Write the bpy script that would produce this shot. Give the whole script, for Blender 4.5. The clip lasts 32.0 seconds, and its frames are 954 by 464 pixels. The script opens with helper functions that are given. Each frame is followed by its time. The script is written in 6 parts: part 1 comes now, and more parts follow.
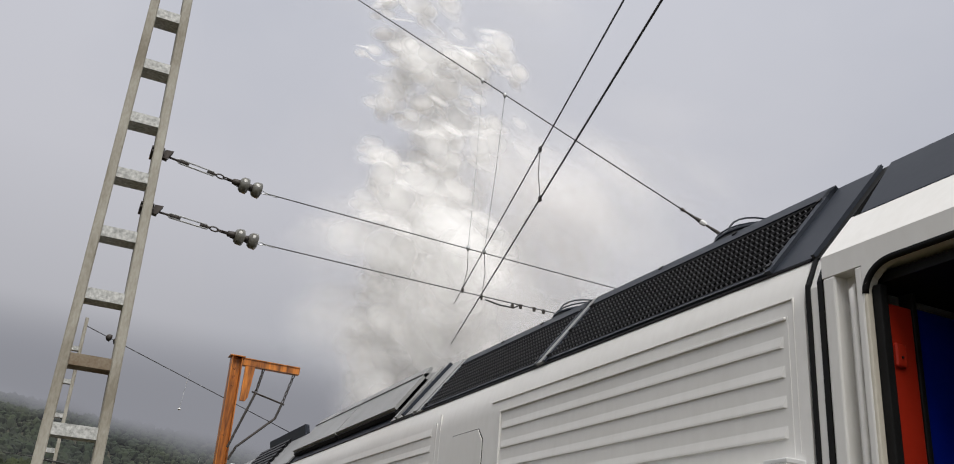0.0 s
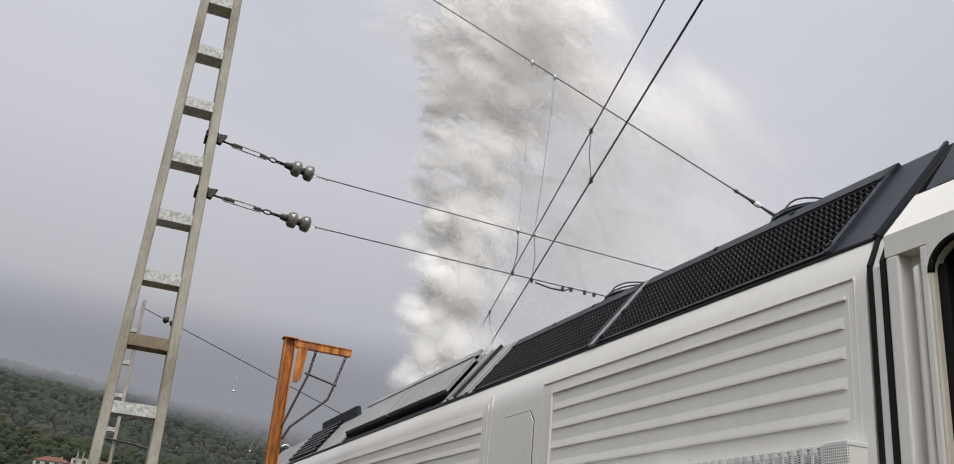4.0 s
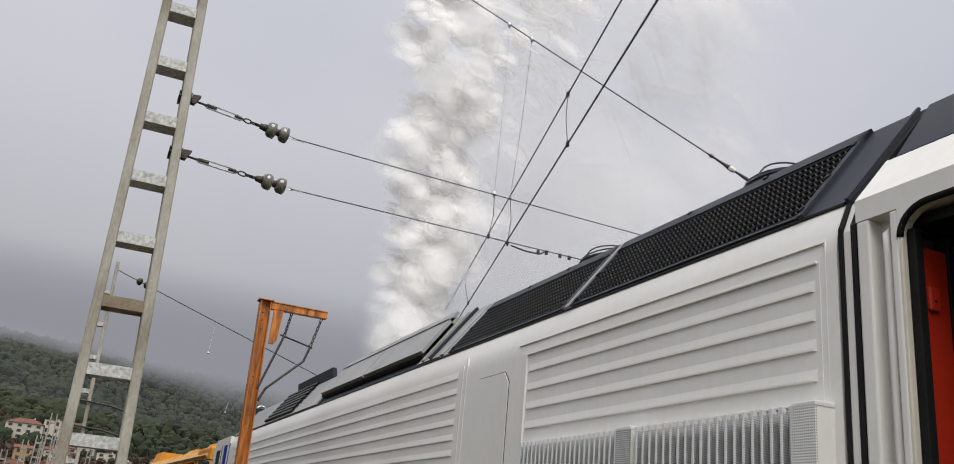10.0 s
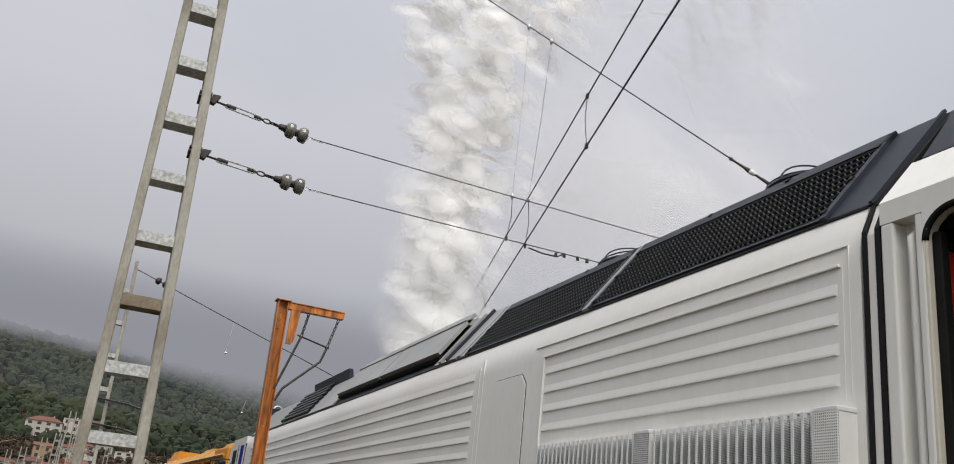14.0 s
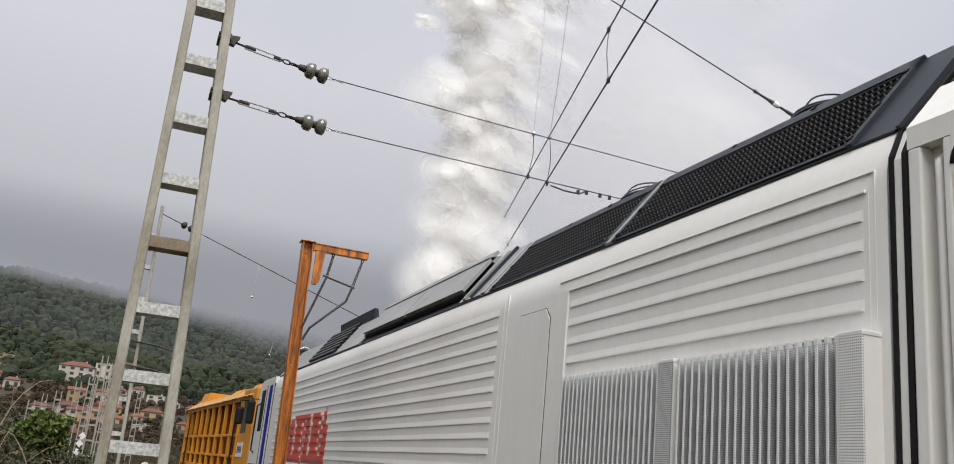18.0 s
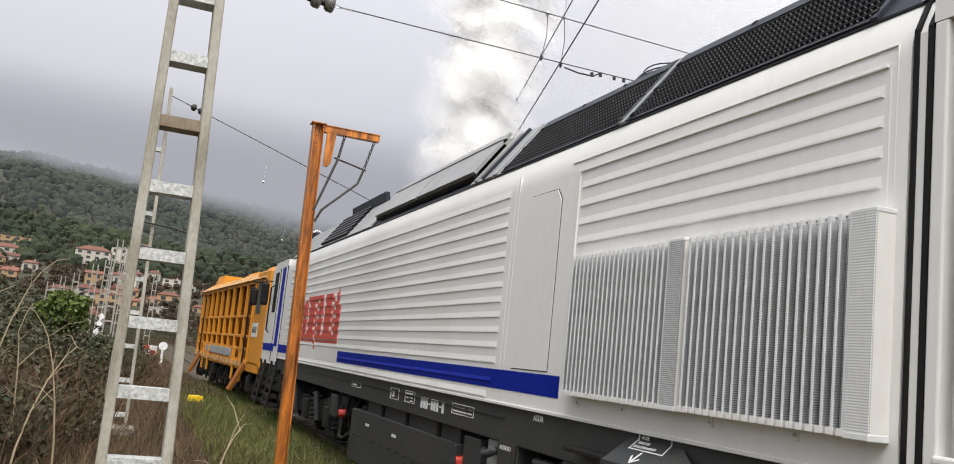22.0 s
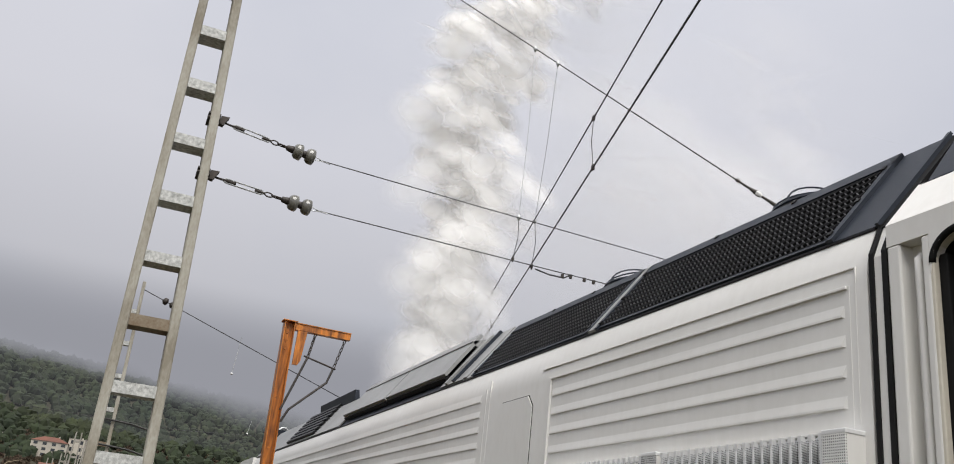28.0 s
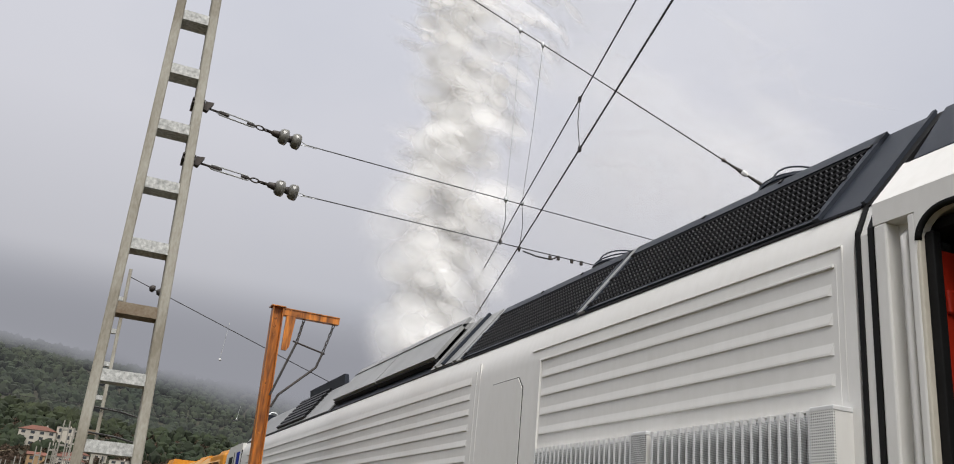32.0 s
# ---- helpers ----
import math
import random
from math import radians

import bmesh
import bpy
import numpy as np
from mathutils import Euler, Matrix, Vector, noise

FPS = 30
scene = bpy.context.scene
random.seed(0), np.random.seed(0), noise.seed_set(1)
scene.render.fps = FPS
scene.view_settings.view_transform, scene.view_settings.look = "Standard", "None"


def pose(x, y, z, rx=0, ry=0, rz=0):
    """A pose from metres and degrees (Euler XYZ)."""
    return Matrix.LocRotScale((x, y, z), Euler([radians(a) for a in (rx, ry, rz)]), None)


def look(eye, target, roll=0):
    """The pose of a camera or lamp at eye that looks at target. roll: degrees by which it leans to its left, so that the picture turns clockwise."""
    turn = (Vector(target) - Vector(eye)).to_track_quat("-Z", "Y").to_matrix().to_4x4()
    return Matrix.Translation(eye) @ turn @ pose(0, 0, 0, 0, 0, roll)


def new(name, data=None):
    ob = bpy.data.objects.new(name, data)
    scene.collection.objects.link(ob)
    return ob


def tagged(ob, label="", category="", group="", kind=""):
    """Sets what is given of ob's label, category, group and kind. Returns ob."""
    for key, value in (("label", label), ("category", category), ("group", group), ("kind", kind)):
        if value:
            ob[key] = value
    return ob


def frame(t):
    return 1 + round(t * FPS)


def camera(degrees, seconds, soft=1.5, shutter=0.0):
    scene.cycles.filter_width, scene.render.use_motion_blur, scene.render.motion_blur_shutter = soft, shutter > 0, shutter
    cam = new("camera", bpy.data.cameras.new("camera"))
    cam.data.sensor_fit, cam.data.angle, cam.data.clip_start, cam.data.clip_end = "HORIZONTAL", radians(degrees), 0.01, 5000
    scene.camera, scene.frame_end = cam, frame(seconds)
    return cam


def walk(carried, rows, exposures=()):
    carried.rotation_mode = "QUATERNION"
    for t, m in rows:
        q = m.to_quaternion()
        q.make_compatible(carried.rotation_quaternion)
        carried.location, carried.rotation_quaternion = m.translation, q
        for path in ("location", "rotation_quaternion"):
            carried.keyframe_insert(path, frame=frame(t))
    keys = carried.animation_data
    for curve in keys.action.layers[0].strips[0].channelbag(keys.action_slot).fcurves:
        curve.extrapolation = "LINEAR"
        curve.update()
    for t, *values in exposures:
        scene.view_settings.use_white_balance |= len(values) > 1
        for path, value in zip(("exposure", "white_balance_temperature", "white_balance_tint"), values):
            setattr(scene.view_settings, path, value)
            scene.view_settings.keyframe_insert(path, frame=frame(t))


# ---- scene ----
EXPOSURES = [(0.0, -0.05), (2.0, -0.01), (3.0, 0.04), (6.0, 0.07), (15.5, 0.08), (17.5, 0.17), (19.0, 0.40), (20.0, 0.62), (22.0, 0.58), (23.0, 0.42), (24.0, 0.26), (25.5, 0.12), (28.0, 0.2), (32.0, 0.17)]
cam = camera(55.53, 32.0, 1.0)
ROWS = [
    (0.0, 0.017, -0.039, 1.842, 112.47, -4.33, -25.48),
    (0.5, 0.021, -0.038, 1.846, 112.57, -4.05, -25.28),
    (1.0, 0.017, -0.036, 1.840, 112.33, -4.05, -25.03),
    (1.5, 0.018, -0.026, 1.835, 112.13, -4.54, -24.20),
    (2.0, 0.010, -0.020, 1.829, 111.89, -4.69, -23.84),
    (2.5, 0.012, -0.014, 1.822, 111.67, -4.82, -23.48),
    (3.0, 0.004, -0.013, 1.821, 111.45, -4.91, -22.96),
    (3.5, 0.008, -0.008, 1.822, 111.40, -5.28, -22.53),
    (5.5, 0.011, -0.015, 1.816, 110.91, -5.82, -23.27),
    (6.0, 0.023, -0.016, 1.817, 110.88, -5.89, -23.61),
    (6.5, 0.026, -0.016, 1.812, 110.83, -5.89, -24.09),
    (7.0, 0.019, -0.024, 1.804, 110.57, -5.80, -24.27),
    (7.5, 0.013, -0.032, 1.805, 109.14, -5.76, -24.39),
    (8.0, 0.019, -0.030, 1.810, 108.98, -5.80, -24.59),
    (8.5, 0.027, -0.025, 1.811, 109.04, -5.83, -25.07),
    (9.0, 0.016, -0.024, 1.811, 109.08, -5.83, -25.05),
    (9.5, 0.006, -0.019, 1.814, 109.12, -5.36, -24.77),
    (10.0, -0.002, -0.020, 1.815, 109.08, -5.08, -24.14),
    (10.5, -0.001, -0.011, 1.813, 109.02, -5.16, -24.13),
    (11.0, 0.003, -0.007, 1.807, 109.04, -5.53, -24.29),
    (11.5, 0.007, -0.004, 1.812, 109.23, -5.68, -24.50),
    (12.0, 0.013, -0.005, 1.816, 109.28, -5.76, -24.51),
    (12.5, 0.008, -0.003, 1.813, 109.45, -5.83, -24.55),
    (13.0, 0.008, -0.001, 1.813, 109.45, -5.87, -24.20),
    (13.5, 0.005, 0.004, 1.809, 109.30, -5.86, -23.80),
    (14.0, 0.004, 0.007, 1.809, 109.19, -5.87, -23.26),
    (14.5, 0.009, 0.003, 1.809, 109.19, -5.93, -22.97),
    (15.0, -0.003, -0.000, 1.811, 109.24, -5.97, -22.94),
    (15.5, 0.002, 0.003, 1.811, 109.28, -6.07, -22.91),
    (17.5, -0.004, -0.001, 1.787, 109.25, -5.48, -22.28),
    (18.0, -0.007, 0.004, 1.757, 105.39, -5.39, -21.70),
    (18.5, -0.002, 0.017, 1.733, 104.26, -5.56, -21.63),
    (19.0, -0.004, 0.019, 1.712, 101.73, -5.58, -21.48),
    (19.5, 0.001, 0.031, 1.694, 98.93, -5.72, -21.39),
    (20.0, 0.001, 0.037, 1.683, 97.84, -5.93, -21.40),
    (20.5, -0.006, 0.035, 1.689, 97.93, -5.96, -21.40),
    (21.0, -0.001, 0.036, 1.690, 97.92, -5.93, -21.24),
    (21.5, -0.005, 0.033, 1.696, 98.02, -5.88, -21.20),
    (22.0, -0.003, 0.035, 1.704, 98.24, -5.86, -21.12),
    (22.5, -0.011, 0.034, 1.714, 98.76, -5.83, -20.98),
    (23.0, -0.007, 0.035, 1.732, 101.22, -5.81, -20.83),
    (23.5, -0.007, 0.021, 1.755, 103.11, -5.71, -20.84),
    (24.0, -0.016, 0.014, 1.769, 104.96, -5.73, -20.96),
    (24.5, -0.020, 0.005, 1.788, 107.13, -5.76, -21.02),
    (25.0, -0.016, -0.003, 1.809, 109.21, -5.80, -20.99),
    (25.5, -0.012, -0.010, 1.823, 110.56, -5.78, -21.00),
    (27.5, -0.004, -0.005, 1.819, 110.49, -5.86, -22.79),
    (28.0, -0.004, -0.006, 1.805, 110.48, -6.09, -22.91),
    (28.5, 0.008, 0.001, 1.803, 110.47, -6.20, -23.11),
    (29.0, 0.001, -0.002, 1.803, 110.16, -6.23, -23.35),
    (29.5, 0.005, 0.007, 1.795, 109.25, -6.37, -23.79),
    (30.0, 0.019, 0.011, 1.796, 109.15, -6.46, -24.06),
    (30.5, 0.010, 0.004, 1.800, 109.15, -6.26, -24.38),
    (31.0, 0.013, 0.010, 1.804, 109.16, -6.12, -24.24),
    (31.5, 0.001, 0.003, 1.808, 109.21, -5.64, -23.86),
    (32.0, -0.018, -0.006, 1.809, 109.41, -5.08, -23.46),
]
walk(cam, [(t, pose(x, y, z, tip, lean, turn)) for t, x, y, z, tip, lean, turn in ROWS], EXPOSURES)

# ---- light ----
world = bpy.data.worlds.new("sky")
scene.world = world
world.use_nodes = True
wn, wl = world.node_tree.nodes, world.node_tree.links
wn.clear()


def wnode(kind, **values):
    n = wn.new(kind)
    for k, v in values.items():
        n.inputs[k].default_value = v
    return n


w_out = wn.new("ShaderNodeOutputWorld")
w_bg = wnode("ShaderNodeBackground", Strength=1.0)
w_co = wn.new("ShaderNodeTexCoord")
w_sky = wn.new("ShaderNodeTexSky")
w_sky.sky_type, w_sky.sun_disc = "NISHITA", False
w_sky.sun_elevation, w_sky.sun_rotation = radians(57), radians(188)
w_dim = wn.new("ShaderNodeVectorMath")
w_dim.operation = "SCALE"
w_dim.inputs["Scale"].default_value = 0.10
w_map = wn.new("ShaderNodeMapping")
w_map.inputs["Scale"].default_value = (1.0, 1.0, 1.6)
w_cl = wnode("ShaderNodeTexNoise", Scale=1.7, Detail=5.0, Roughness=0.5)
w_ramp = wn.new("ShaderNodeValToRGB")
w_ramp.color_ramp.elements[0].position, w_ramp.color_ramp.elements[0].color = 0.33, (0.0, 0.0, 0.0, 1)
w_ramp.color_ramp.elements[1].position, w_ramp.color_ramp.elements[1].color = 0.62, (1, 1, 1, 1)
w_sep = wn.new("ShaderNodeSeparateXYZ")
w_elev = wn.new("ShaderNodeValToRGB")
for k, (pos, col) in enumerate([(0.0, (0.26, 0.26, 0.275, 1)), (0.14, (0.31, 0.31, 0.335, 1)), (0.25, (0.47, 0.468, 0.50, 1)), (0.40, (0.58, 0.58, 0.625, 1)), (0.62, (0.62, 0.63, 0.69, 1)), (1.0, (0.85, 0.85, 0.87, 1))]):
    e = w_elev.color_ramp.elements[k] if k < 2 else w_elev.color_ramp.elements.new(pos)
    e.position, e.color = pos, col
w_mix = wn.new("ShaderNodeMix")
w_mix.data_type = "RGBA"
w_fac = wn.new("ShaderNodeMath")
w_fac.operation = "MULTIPLY_ADD"
w_fac.inputs[1].default_value, w_fac.inputs[2].default_value = 0.16, 0.80
wl.new(w_co.outputs["Generated"], w_map.inputs["Vector"])
wl.new(w_map.outputs["Vector"], w_cl.inputs["Vector"])
wl.new(w_cl.outputs["Fac"], w_ramp.inputs["Fac"])
wl.new(w_ramp.outputs["Color"], w_fac.inputs[0])
wl.new(w_co.outputs["Generated"], w_sep.inputs[0])
wl.new(w_sep.outputs["Z"], w_elev.inputs["Fac"])
wl.new(w_sky.outputs["Color"], w_dim.inputs[0])
wl.new(w_dim.outputs[0], w_mix.inputs["A"])
wl.new(w_elev.outputs["Color"], w_mix.inputs["B"])
wl.new(w_fac.outputs[0], w_mix.inputs["Factor"])
wl.new(w_mix.outputs["Result"], w_bg.inputs["Color"])
wl.new(w_bg.outputs[0], w_out.inputs[0])

sun = new("sun", bpy.data.lights.new("sun", "SUN"))
sun.data.energy, sun.data.angle, sun.data.color = 3.5, radians(50), (1.0, 0.97, 0.93)
sun.matrix_world = look((-4, -27, 43), (0, 0, 0))
scene.cycles.transparent_max_bounces = 128
scene.cycles.max_bounces = scene.cycles.diffuse_bounces = scene.cycles.transmission_bounces = 10


# ---- materials ----
def material(name, base, rough=0.6, metal=0.0, second=None, scale=3.0, fine=60.0, amount=0.5, bump=0.15, depth=0.01, stretch=(1, 1, 1), spec=0.5, each=0.0, island=0.0):
    """Base colour varied at two scales towards second, with fine relief; each: spread from piece to piece."""
    m = bpy.data.materials.new(name)
    m.use_nodes = True
    nt = m.node_tree
    n, l = nt.nodes, nt.links
    b = n["Principled BSDF"]
    b.inputs["Roughness"].default_value, b.inputs["Metallic"].default_value = rough, metal
    b.inputs["Specular IOR Level"].default_value = spec
    second = second or tuple(c * 0.7 for c in base)
    co = n.new("ShaderNodeTexCoord")
    mp = n.new("ShaderNodeMapping")
    mp.inputs["Scale"].default_value = stretch
    l.new(co.outputs["Object"], mp.inputs["Vector"])
    big = n.new("ShaderNodeTexNoise")
    big.inputs["Scale"].default_value, big.inputs["Detail"].default_value = scale, 5.0
    small = n.new("ShaderNodeTexNoise")
    small.inputs["Scale"].default_value, small.inputs["Detail"].default_value = fine, 3.0
    l.new(mp.outputs[0], big.inputs["Vector"])
    l.new(mp.outputs[0], small.inputs["Vector"])
    mx = n.new("ShaderNodeMath")
    mx.operation = "MULTIPLY_ADD"
    mx.inputs[1].default_value = 0.35
    l.new(small.outputs["Fac"], mx.inputs[0])
    sc = n.new("ShaderNodeMath")
    sc.operation = "MULTIPLY"
    sc.inputs[1].default_value = 0.75
    l.new(big.outputs["Fac"], sc.inputs[0])
    l.new(sc.outputs[0], mx.inputs[2])
    rp = n.new("ShaderNodeMapRange")
    rp.inputs["From Min"].default_value, rp.inputs["From Max"].default_value = 0.40, 0.72
    rp.inputs["To Max"].default_value = amount
    l.new(mx.outputs[0], rp.inputs["Value"])
    mix = n.new("ShaderNodeMix")
    mix.data_type = "RGBA"
    mix.inputs["A"].default_value, mix.inputs["B"].default_value = (*base, 1), (*second, 1)
    l.new(rp.outputs[0], mix.inputs["Factor"])
    out = mix.outputs["Result"]
    if each or island:
        info = n.new("ShaderNodeObjectInfo") if each else n.new("ShaderNodeNewGeometry")
        each = each or island
        hs = n.new("ShaderNodeHueSaturation")
        r = n.new("ShaderNodeMapRange")
        r.inputs["To Min"].default_value, r.inputs["To Max"].default_value = 1 - each, 1 + each
        l.new(info.outputs["Random" if "Random" in info.outputs else "Random Per Island"], r.inputs["Value"])
        l.new(r.outputs[0], hs.inputs["Value"])
        l.new(out, hs.inputs["Color"])
        out = hs.outputs["Color"]
    l.new(out, b.inputs["Base Color"])
    if bump:
        bp = n.new("ShaderNodeBump")
        bp.inputs["Strength"].default_value, bp.inputs["Distance"].default_value = bump, depth
        l.new(mx.outputs[0], bp.inputs["Height"])
        l.new(bp.outputs[0], b.inputs["Normal"])
    return m


WHITE = material("white_paint", (0.78, 0.77, 0.74), 0.35, 0, (0.62, 0.605, 0.56), 0.9, 20, 0.45, 0.03, stretch=(1, 1, 0.4))
CREAM = material("cream_paint", (0.66, 0.62, 0.52), 0.45, 0, (0.5, 0.46, 0.38), 2, 30, 0.5, 0.05)
SLATE = material("slate_paint", (0.024, 0.029, 0.040), 0.45, 0, (0.04, 0.046, 0.058), 1.2, 30, 0.6, 0.05, spec=0.25)
ROOFGREY = material("roof_grey_paint", (0.30, 0.305, 0.30), 0.4, 0, (0.19, 0.19, 0.185), 1.6, 25, 0.8, 0.1)
BLACK = material("black_paint", (0.010, 0.010, 0.011), 0.45, 0, (0.02, 0.02, 0.02), 3, 50, 0.6, 0.1, spec=0.2)
RUBBER = material("black_rubber", (0.008, 0.008, 0.008), 0.6, 0, (0.016, 0.016, 0.016), 6, 60, 0.6, 0.05, spec=0.15)
BLUE = material("blue_paint", (0.001, 0.013, 0.24), 0.5, 0, (0.002, 0.017, 0.28), 2, 40, 0.5, 0.03, spec=0.1)
RED = material("red_paint", (0.46, 0.026, 0.009), 0.4, 0, (0.36, 0.02, 0.008), 3, 40, 0.5, 0.05)
LOGORED = material("faded_red_film", (0.60, 0.085, 0.055), 0.45, 0, (0.48, 0.06, 0.045), 4, 40, 0.5, 0.04)
STEEL = material("galvanised_steel", (0.42, 0.43, 0.43), 0.5, 0.75, (0.62, 0.63, 0.63), 14, 90, 0.9, 0.2, 0.004)
GRILLE = material("zinc_mesh", (0.50, 0.51, 0.50), 0.5, 0.35, (0.36, 0.37, 0.37), 5, 60, 0.6, 0.1)
CONCRETE = material("weathered_zinc_mast", (0.40, 0.385, 0.33), 0.8, 0.0, (0.20, 0.175, 0.13), 5, 60, 0.9, 0.35, 0.006, (1, 1, 0.35))
BATTEN = material("zinc_flake_batten", (0.60, 0.605, 0.58), 0.6, 0.1, (0.25, 0.255, 0.24), 30, 90, 1.0, 0.4, 0.005)
RUST = material("orange_rust", (0.74, 0.25, 0.035), 0.38, 0.0, (0.06, 0.016, 0.008), 12, 45, 1.0, 0.5, 0.008, (1, 1, 0.13))
DARKIRON = material("dark_iron", (0.035, 0.032, 0.03), 0.6, 0.3, (0.06, 0.045, 0.035), 8, 60, 0.7, 0.3)
WIRE = material("copper_wire_dark", (0.05, 0.05, 0.05), 0.5, 0.6, (0.09, 0.085, 0.08), 8, 60, 0.6, 0.1)
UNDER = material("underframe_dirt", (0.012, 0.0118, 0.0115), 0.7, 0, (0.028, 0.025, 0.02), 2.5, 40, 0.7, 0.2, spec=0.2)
SOLE = material("solebar_grey", (0.034, 0.037, 0.038), 0.5, 0, (0.055, 0.053, 0.048), 2, 40, 0.6, 0.08, spec=0.3)
YELLOW = material("yellow_machine_paint", (0.66, 0.27, 0.012), 0.5, 0, (0.42, 0.16, 0.015), 1.5, 25, 0.7, 0.1)
GLASS_INS = material("glass_insulator", (0.07, 0.066, 0.055), 0.06, 0.0, (0.22, 0.215, 0.19), 9, 40, 0.9, 0.05, spec=0.9)
WHITE_MARK = material("white_marking", (0.72, 0.72, 0.70), 0.5)


# ---- mesh tools ----
ORIGIN = {}


def thing(name, at, label, category, group="", kind=""):
    ob = new(name)
    ob.location = at
    ob.empty_display_size = 0.2
    ORIGIN[ob.name] = Vector(at)
    return tagged(ob, label, category, group, kind)


def origin(ob):
    while ob.name not in ORIGIN and ob.parent:
        ob = ob.parent
    return ORIGIN.get(ob.name, Vector())


def finish(bm, name, mat, shift=None, smooth=False):
    if shift is not None:
        bmesh.ops.translate(bm, verts=bm.verts, vec=-shift)
    bmesh.ops.recalc_face_normals(bm, faces=bm.faces)
    me = bpy.data.meshes.new(name)
    bm.to_mesh(me)
    bm.free()
    for m in mat if isinstance(mat, (list, tuple)) else [mat]:
        me.materials.append(m)
    if smooth:
        me.polygons.foreach_set("use_smooth", [True] * len(me.polygons))
    return me


def part(name, bm, mat, parent, label="", smooth=False):
    """Links a bmesh, written in world metres, as one mesh under a thing or a part."""
    ob = new(name, finish(bm, name, mat, origin(parent), smooth))
    ob.parent = parent
    return tagged(ob, label)


def solo(name, bm, mat, label="", category="", group="", kind="", at=(0, 0, 0), smooth=False):
    ob = new(name, finish(bm, name, mat, Vector(at), smooth))
    ob.location = at
    ORIGIN[ob.name] = Vector(at)
    return tagged(ob, label, category, group, kind)


def piece(name, me, parent, at, turn=None):
    """One of many alike pieces: an object of its own on a shared mesh."""
    ob = new(name, me)
    ob.parent = parent
    ob.location = Vector(at) - origin(parent)
    if turn:
        ob.rotation_euler = turn
    return ob


def box(bm, x0, x1, y0, y1, z0, z1, bevel=0.0):
    vs = [bm.verts.new(p) for p in ((x0, y0, z0), (x1, y0, z0), (x1, y1, z0), (x0, y1, z0), (x0, y0, z1), (x1, y0, z1), (x1, y1, z1), (x0, y1, z1))]
    fs = [bm.faces.new([vs[i] for i in f]) for f in ((3, 2, 1, 0), (4, 5, 6, 7), (0, 1, 5, 4), (1, 2, 6, 5), (2, 3, 7, 6), (3, 0, 4, 7))]
    if bevel:
        edges = {e for f in fs for e in f.edges}
        bmesh.ops.bevel(bm, geom=list(edges), offset=bevel, segments=2, affect="EDGES", profile=0.5)
    return bm


def prism(bm, outline, axis, a, b):
    """A closed outline of 2D points, drawn out along an axis ('x': points are y, z; 'y': x, z; 'z': x, y)."""
    put = {"x": lambda p, t: (t, p[0], p[1]), "y": lambda p, t: (p[0], t, p[1]), "z": lambda p, t: (p[0], p[1], t)}[axis]
    lo = [bm.verts.new(put(p, a)) for p in outline]
    hi = [bm.verts.new(put(p, b)) for p in outline]
    n = len(outline)
    bm.faces.new(lo)
    bm.faces.new(hi[::-1])
    for i in range(n):
        bm.faces.new((lo[i], lo[(i + 1) % n], hi[(i + 1) % n], hi[i]))
    return bm


def tube(bm, points, r, seg=8, cap=True):
    """A round bar along a line of points; r: one radius or one a point."""
    pts = [Vector(p) for p in points]
    rs = r if isinstance(r, (list, tuple)) else [r] * len(pts)
    rings = []
    up = None
    for i, p in enumerate(pts):
        d = (pts[min(i + 1, len(pts) - 1)] - pts[max(i - 1, 0)]).normalized()
        if up is None:
            up = d.orthogonal().normalized()
        up = (up - d * up.dot(d)).normalized()
        side = d.cross(up)
        rings.append([bm.verts.new(p + (up * math.cos(a) + side * math.sin(a)) * rs[i]) for a in (2 * math.pi * k / seg for k in range(seg))])
    for a, b in zip(rings, rings[1:]):
        for k in range(seg):
            bm.faces.new((a[k], a[(k + 1) % seg], b[(k + 1) % seg], b[k]))
    if cap and seg > 2:
        bm.faces.new(rings[0][::-1])
        bm.faces.new(rings[-1])
    return bm


def lathe(bm, base, axis, profile, seg=16):
    """A turned body: profile of (distance along the axis, radius)."""
    axis = Vector(axis).normalized()
    pts = [Vector(base) + axis * d for d, _ in profile]
    u = axis.orthogonal().normalized()
    w = axis.cross(u)
    rings = [[bm.verts.new(p + (u * math.cos(a) + w * math.sin(a)) * max(r, 0.0005)) for a in (2 * math.pi * k / seg for k in range(seg))] for p, (_, r) in zip(pts, profile)]
    for a, b in zip(rings, rings[1:]):
        for k in range(seg):
            bm.faces.new((a[k], a[(k + 1) % seg], b[(k + 1) % seg], b[k]))
    bm.faces.new(rings[0][::-1])
    bm.faces.new(rings[-1])
    return bm


B = bmesh.new
SIDE = 2.914           # plane of the locomotive's near side
MID = SIDE + 1.42      # middle of its track
RAIL = 0.18            # top of the rails
SILL = 1.395


CREASE = 3.26
CX, CANT = SIDE + 0.07, 3.425
FX, FZ = 3.375, 3.955     # upper edge of the sloped roof flank
SD = Vector((FX - CX, 0, FZ - CANT)).normalized()
SN = Vector((-SD.z, 0, SD.x))
SL = math.hypot(FX - CX, FZ - CANT)
FAR = 2 * MID


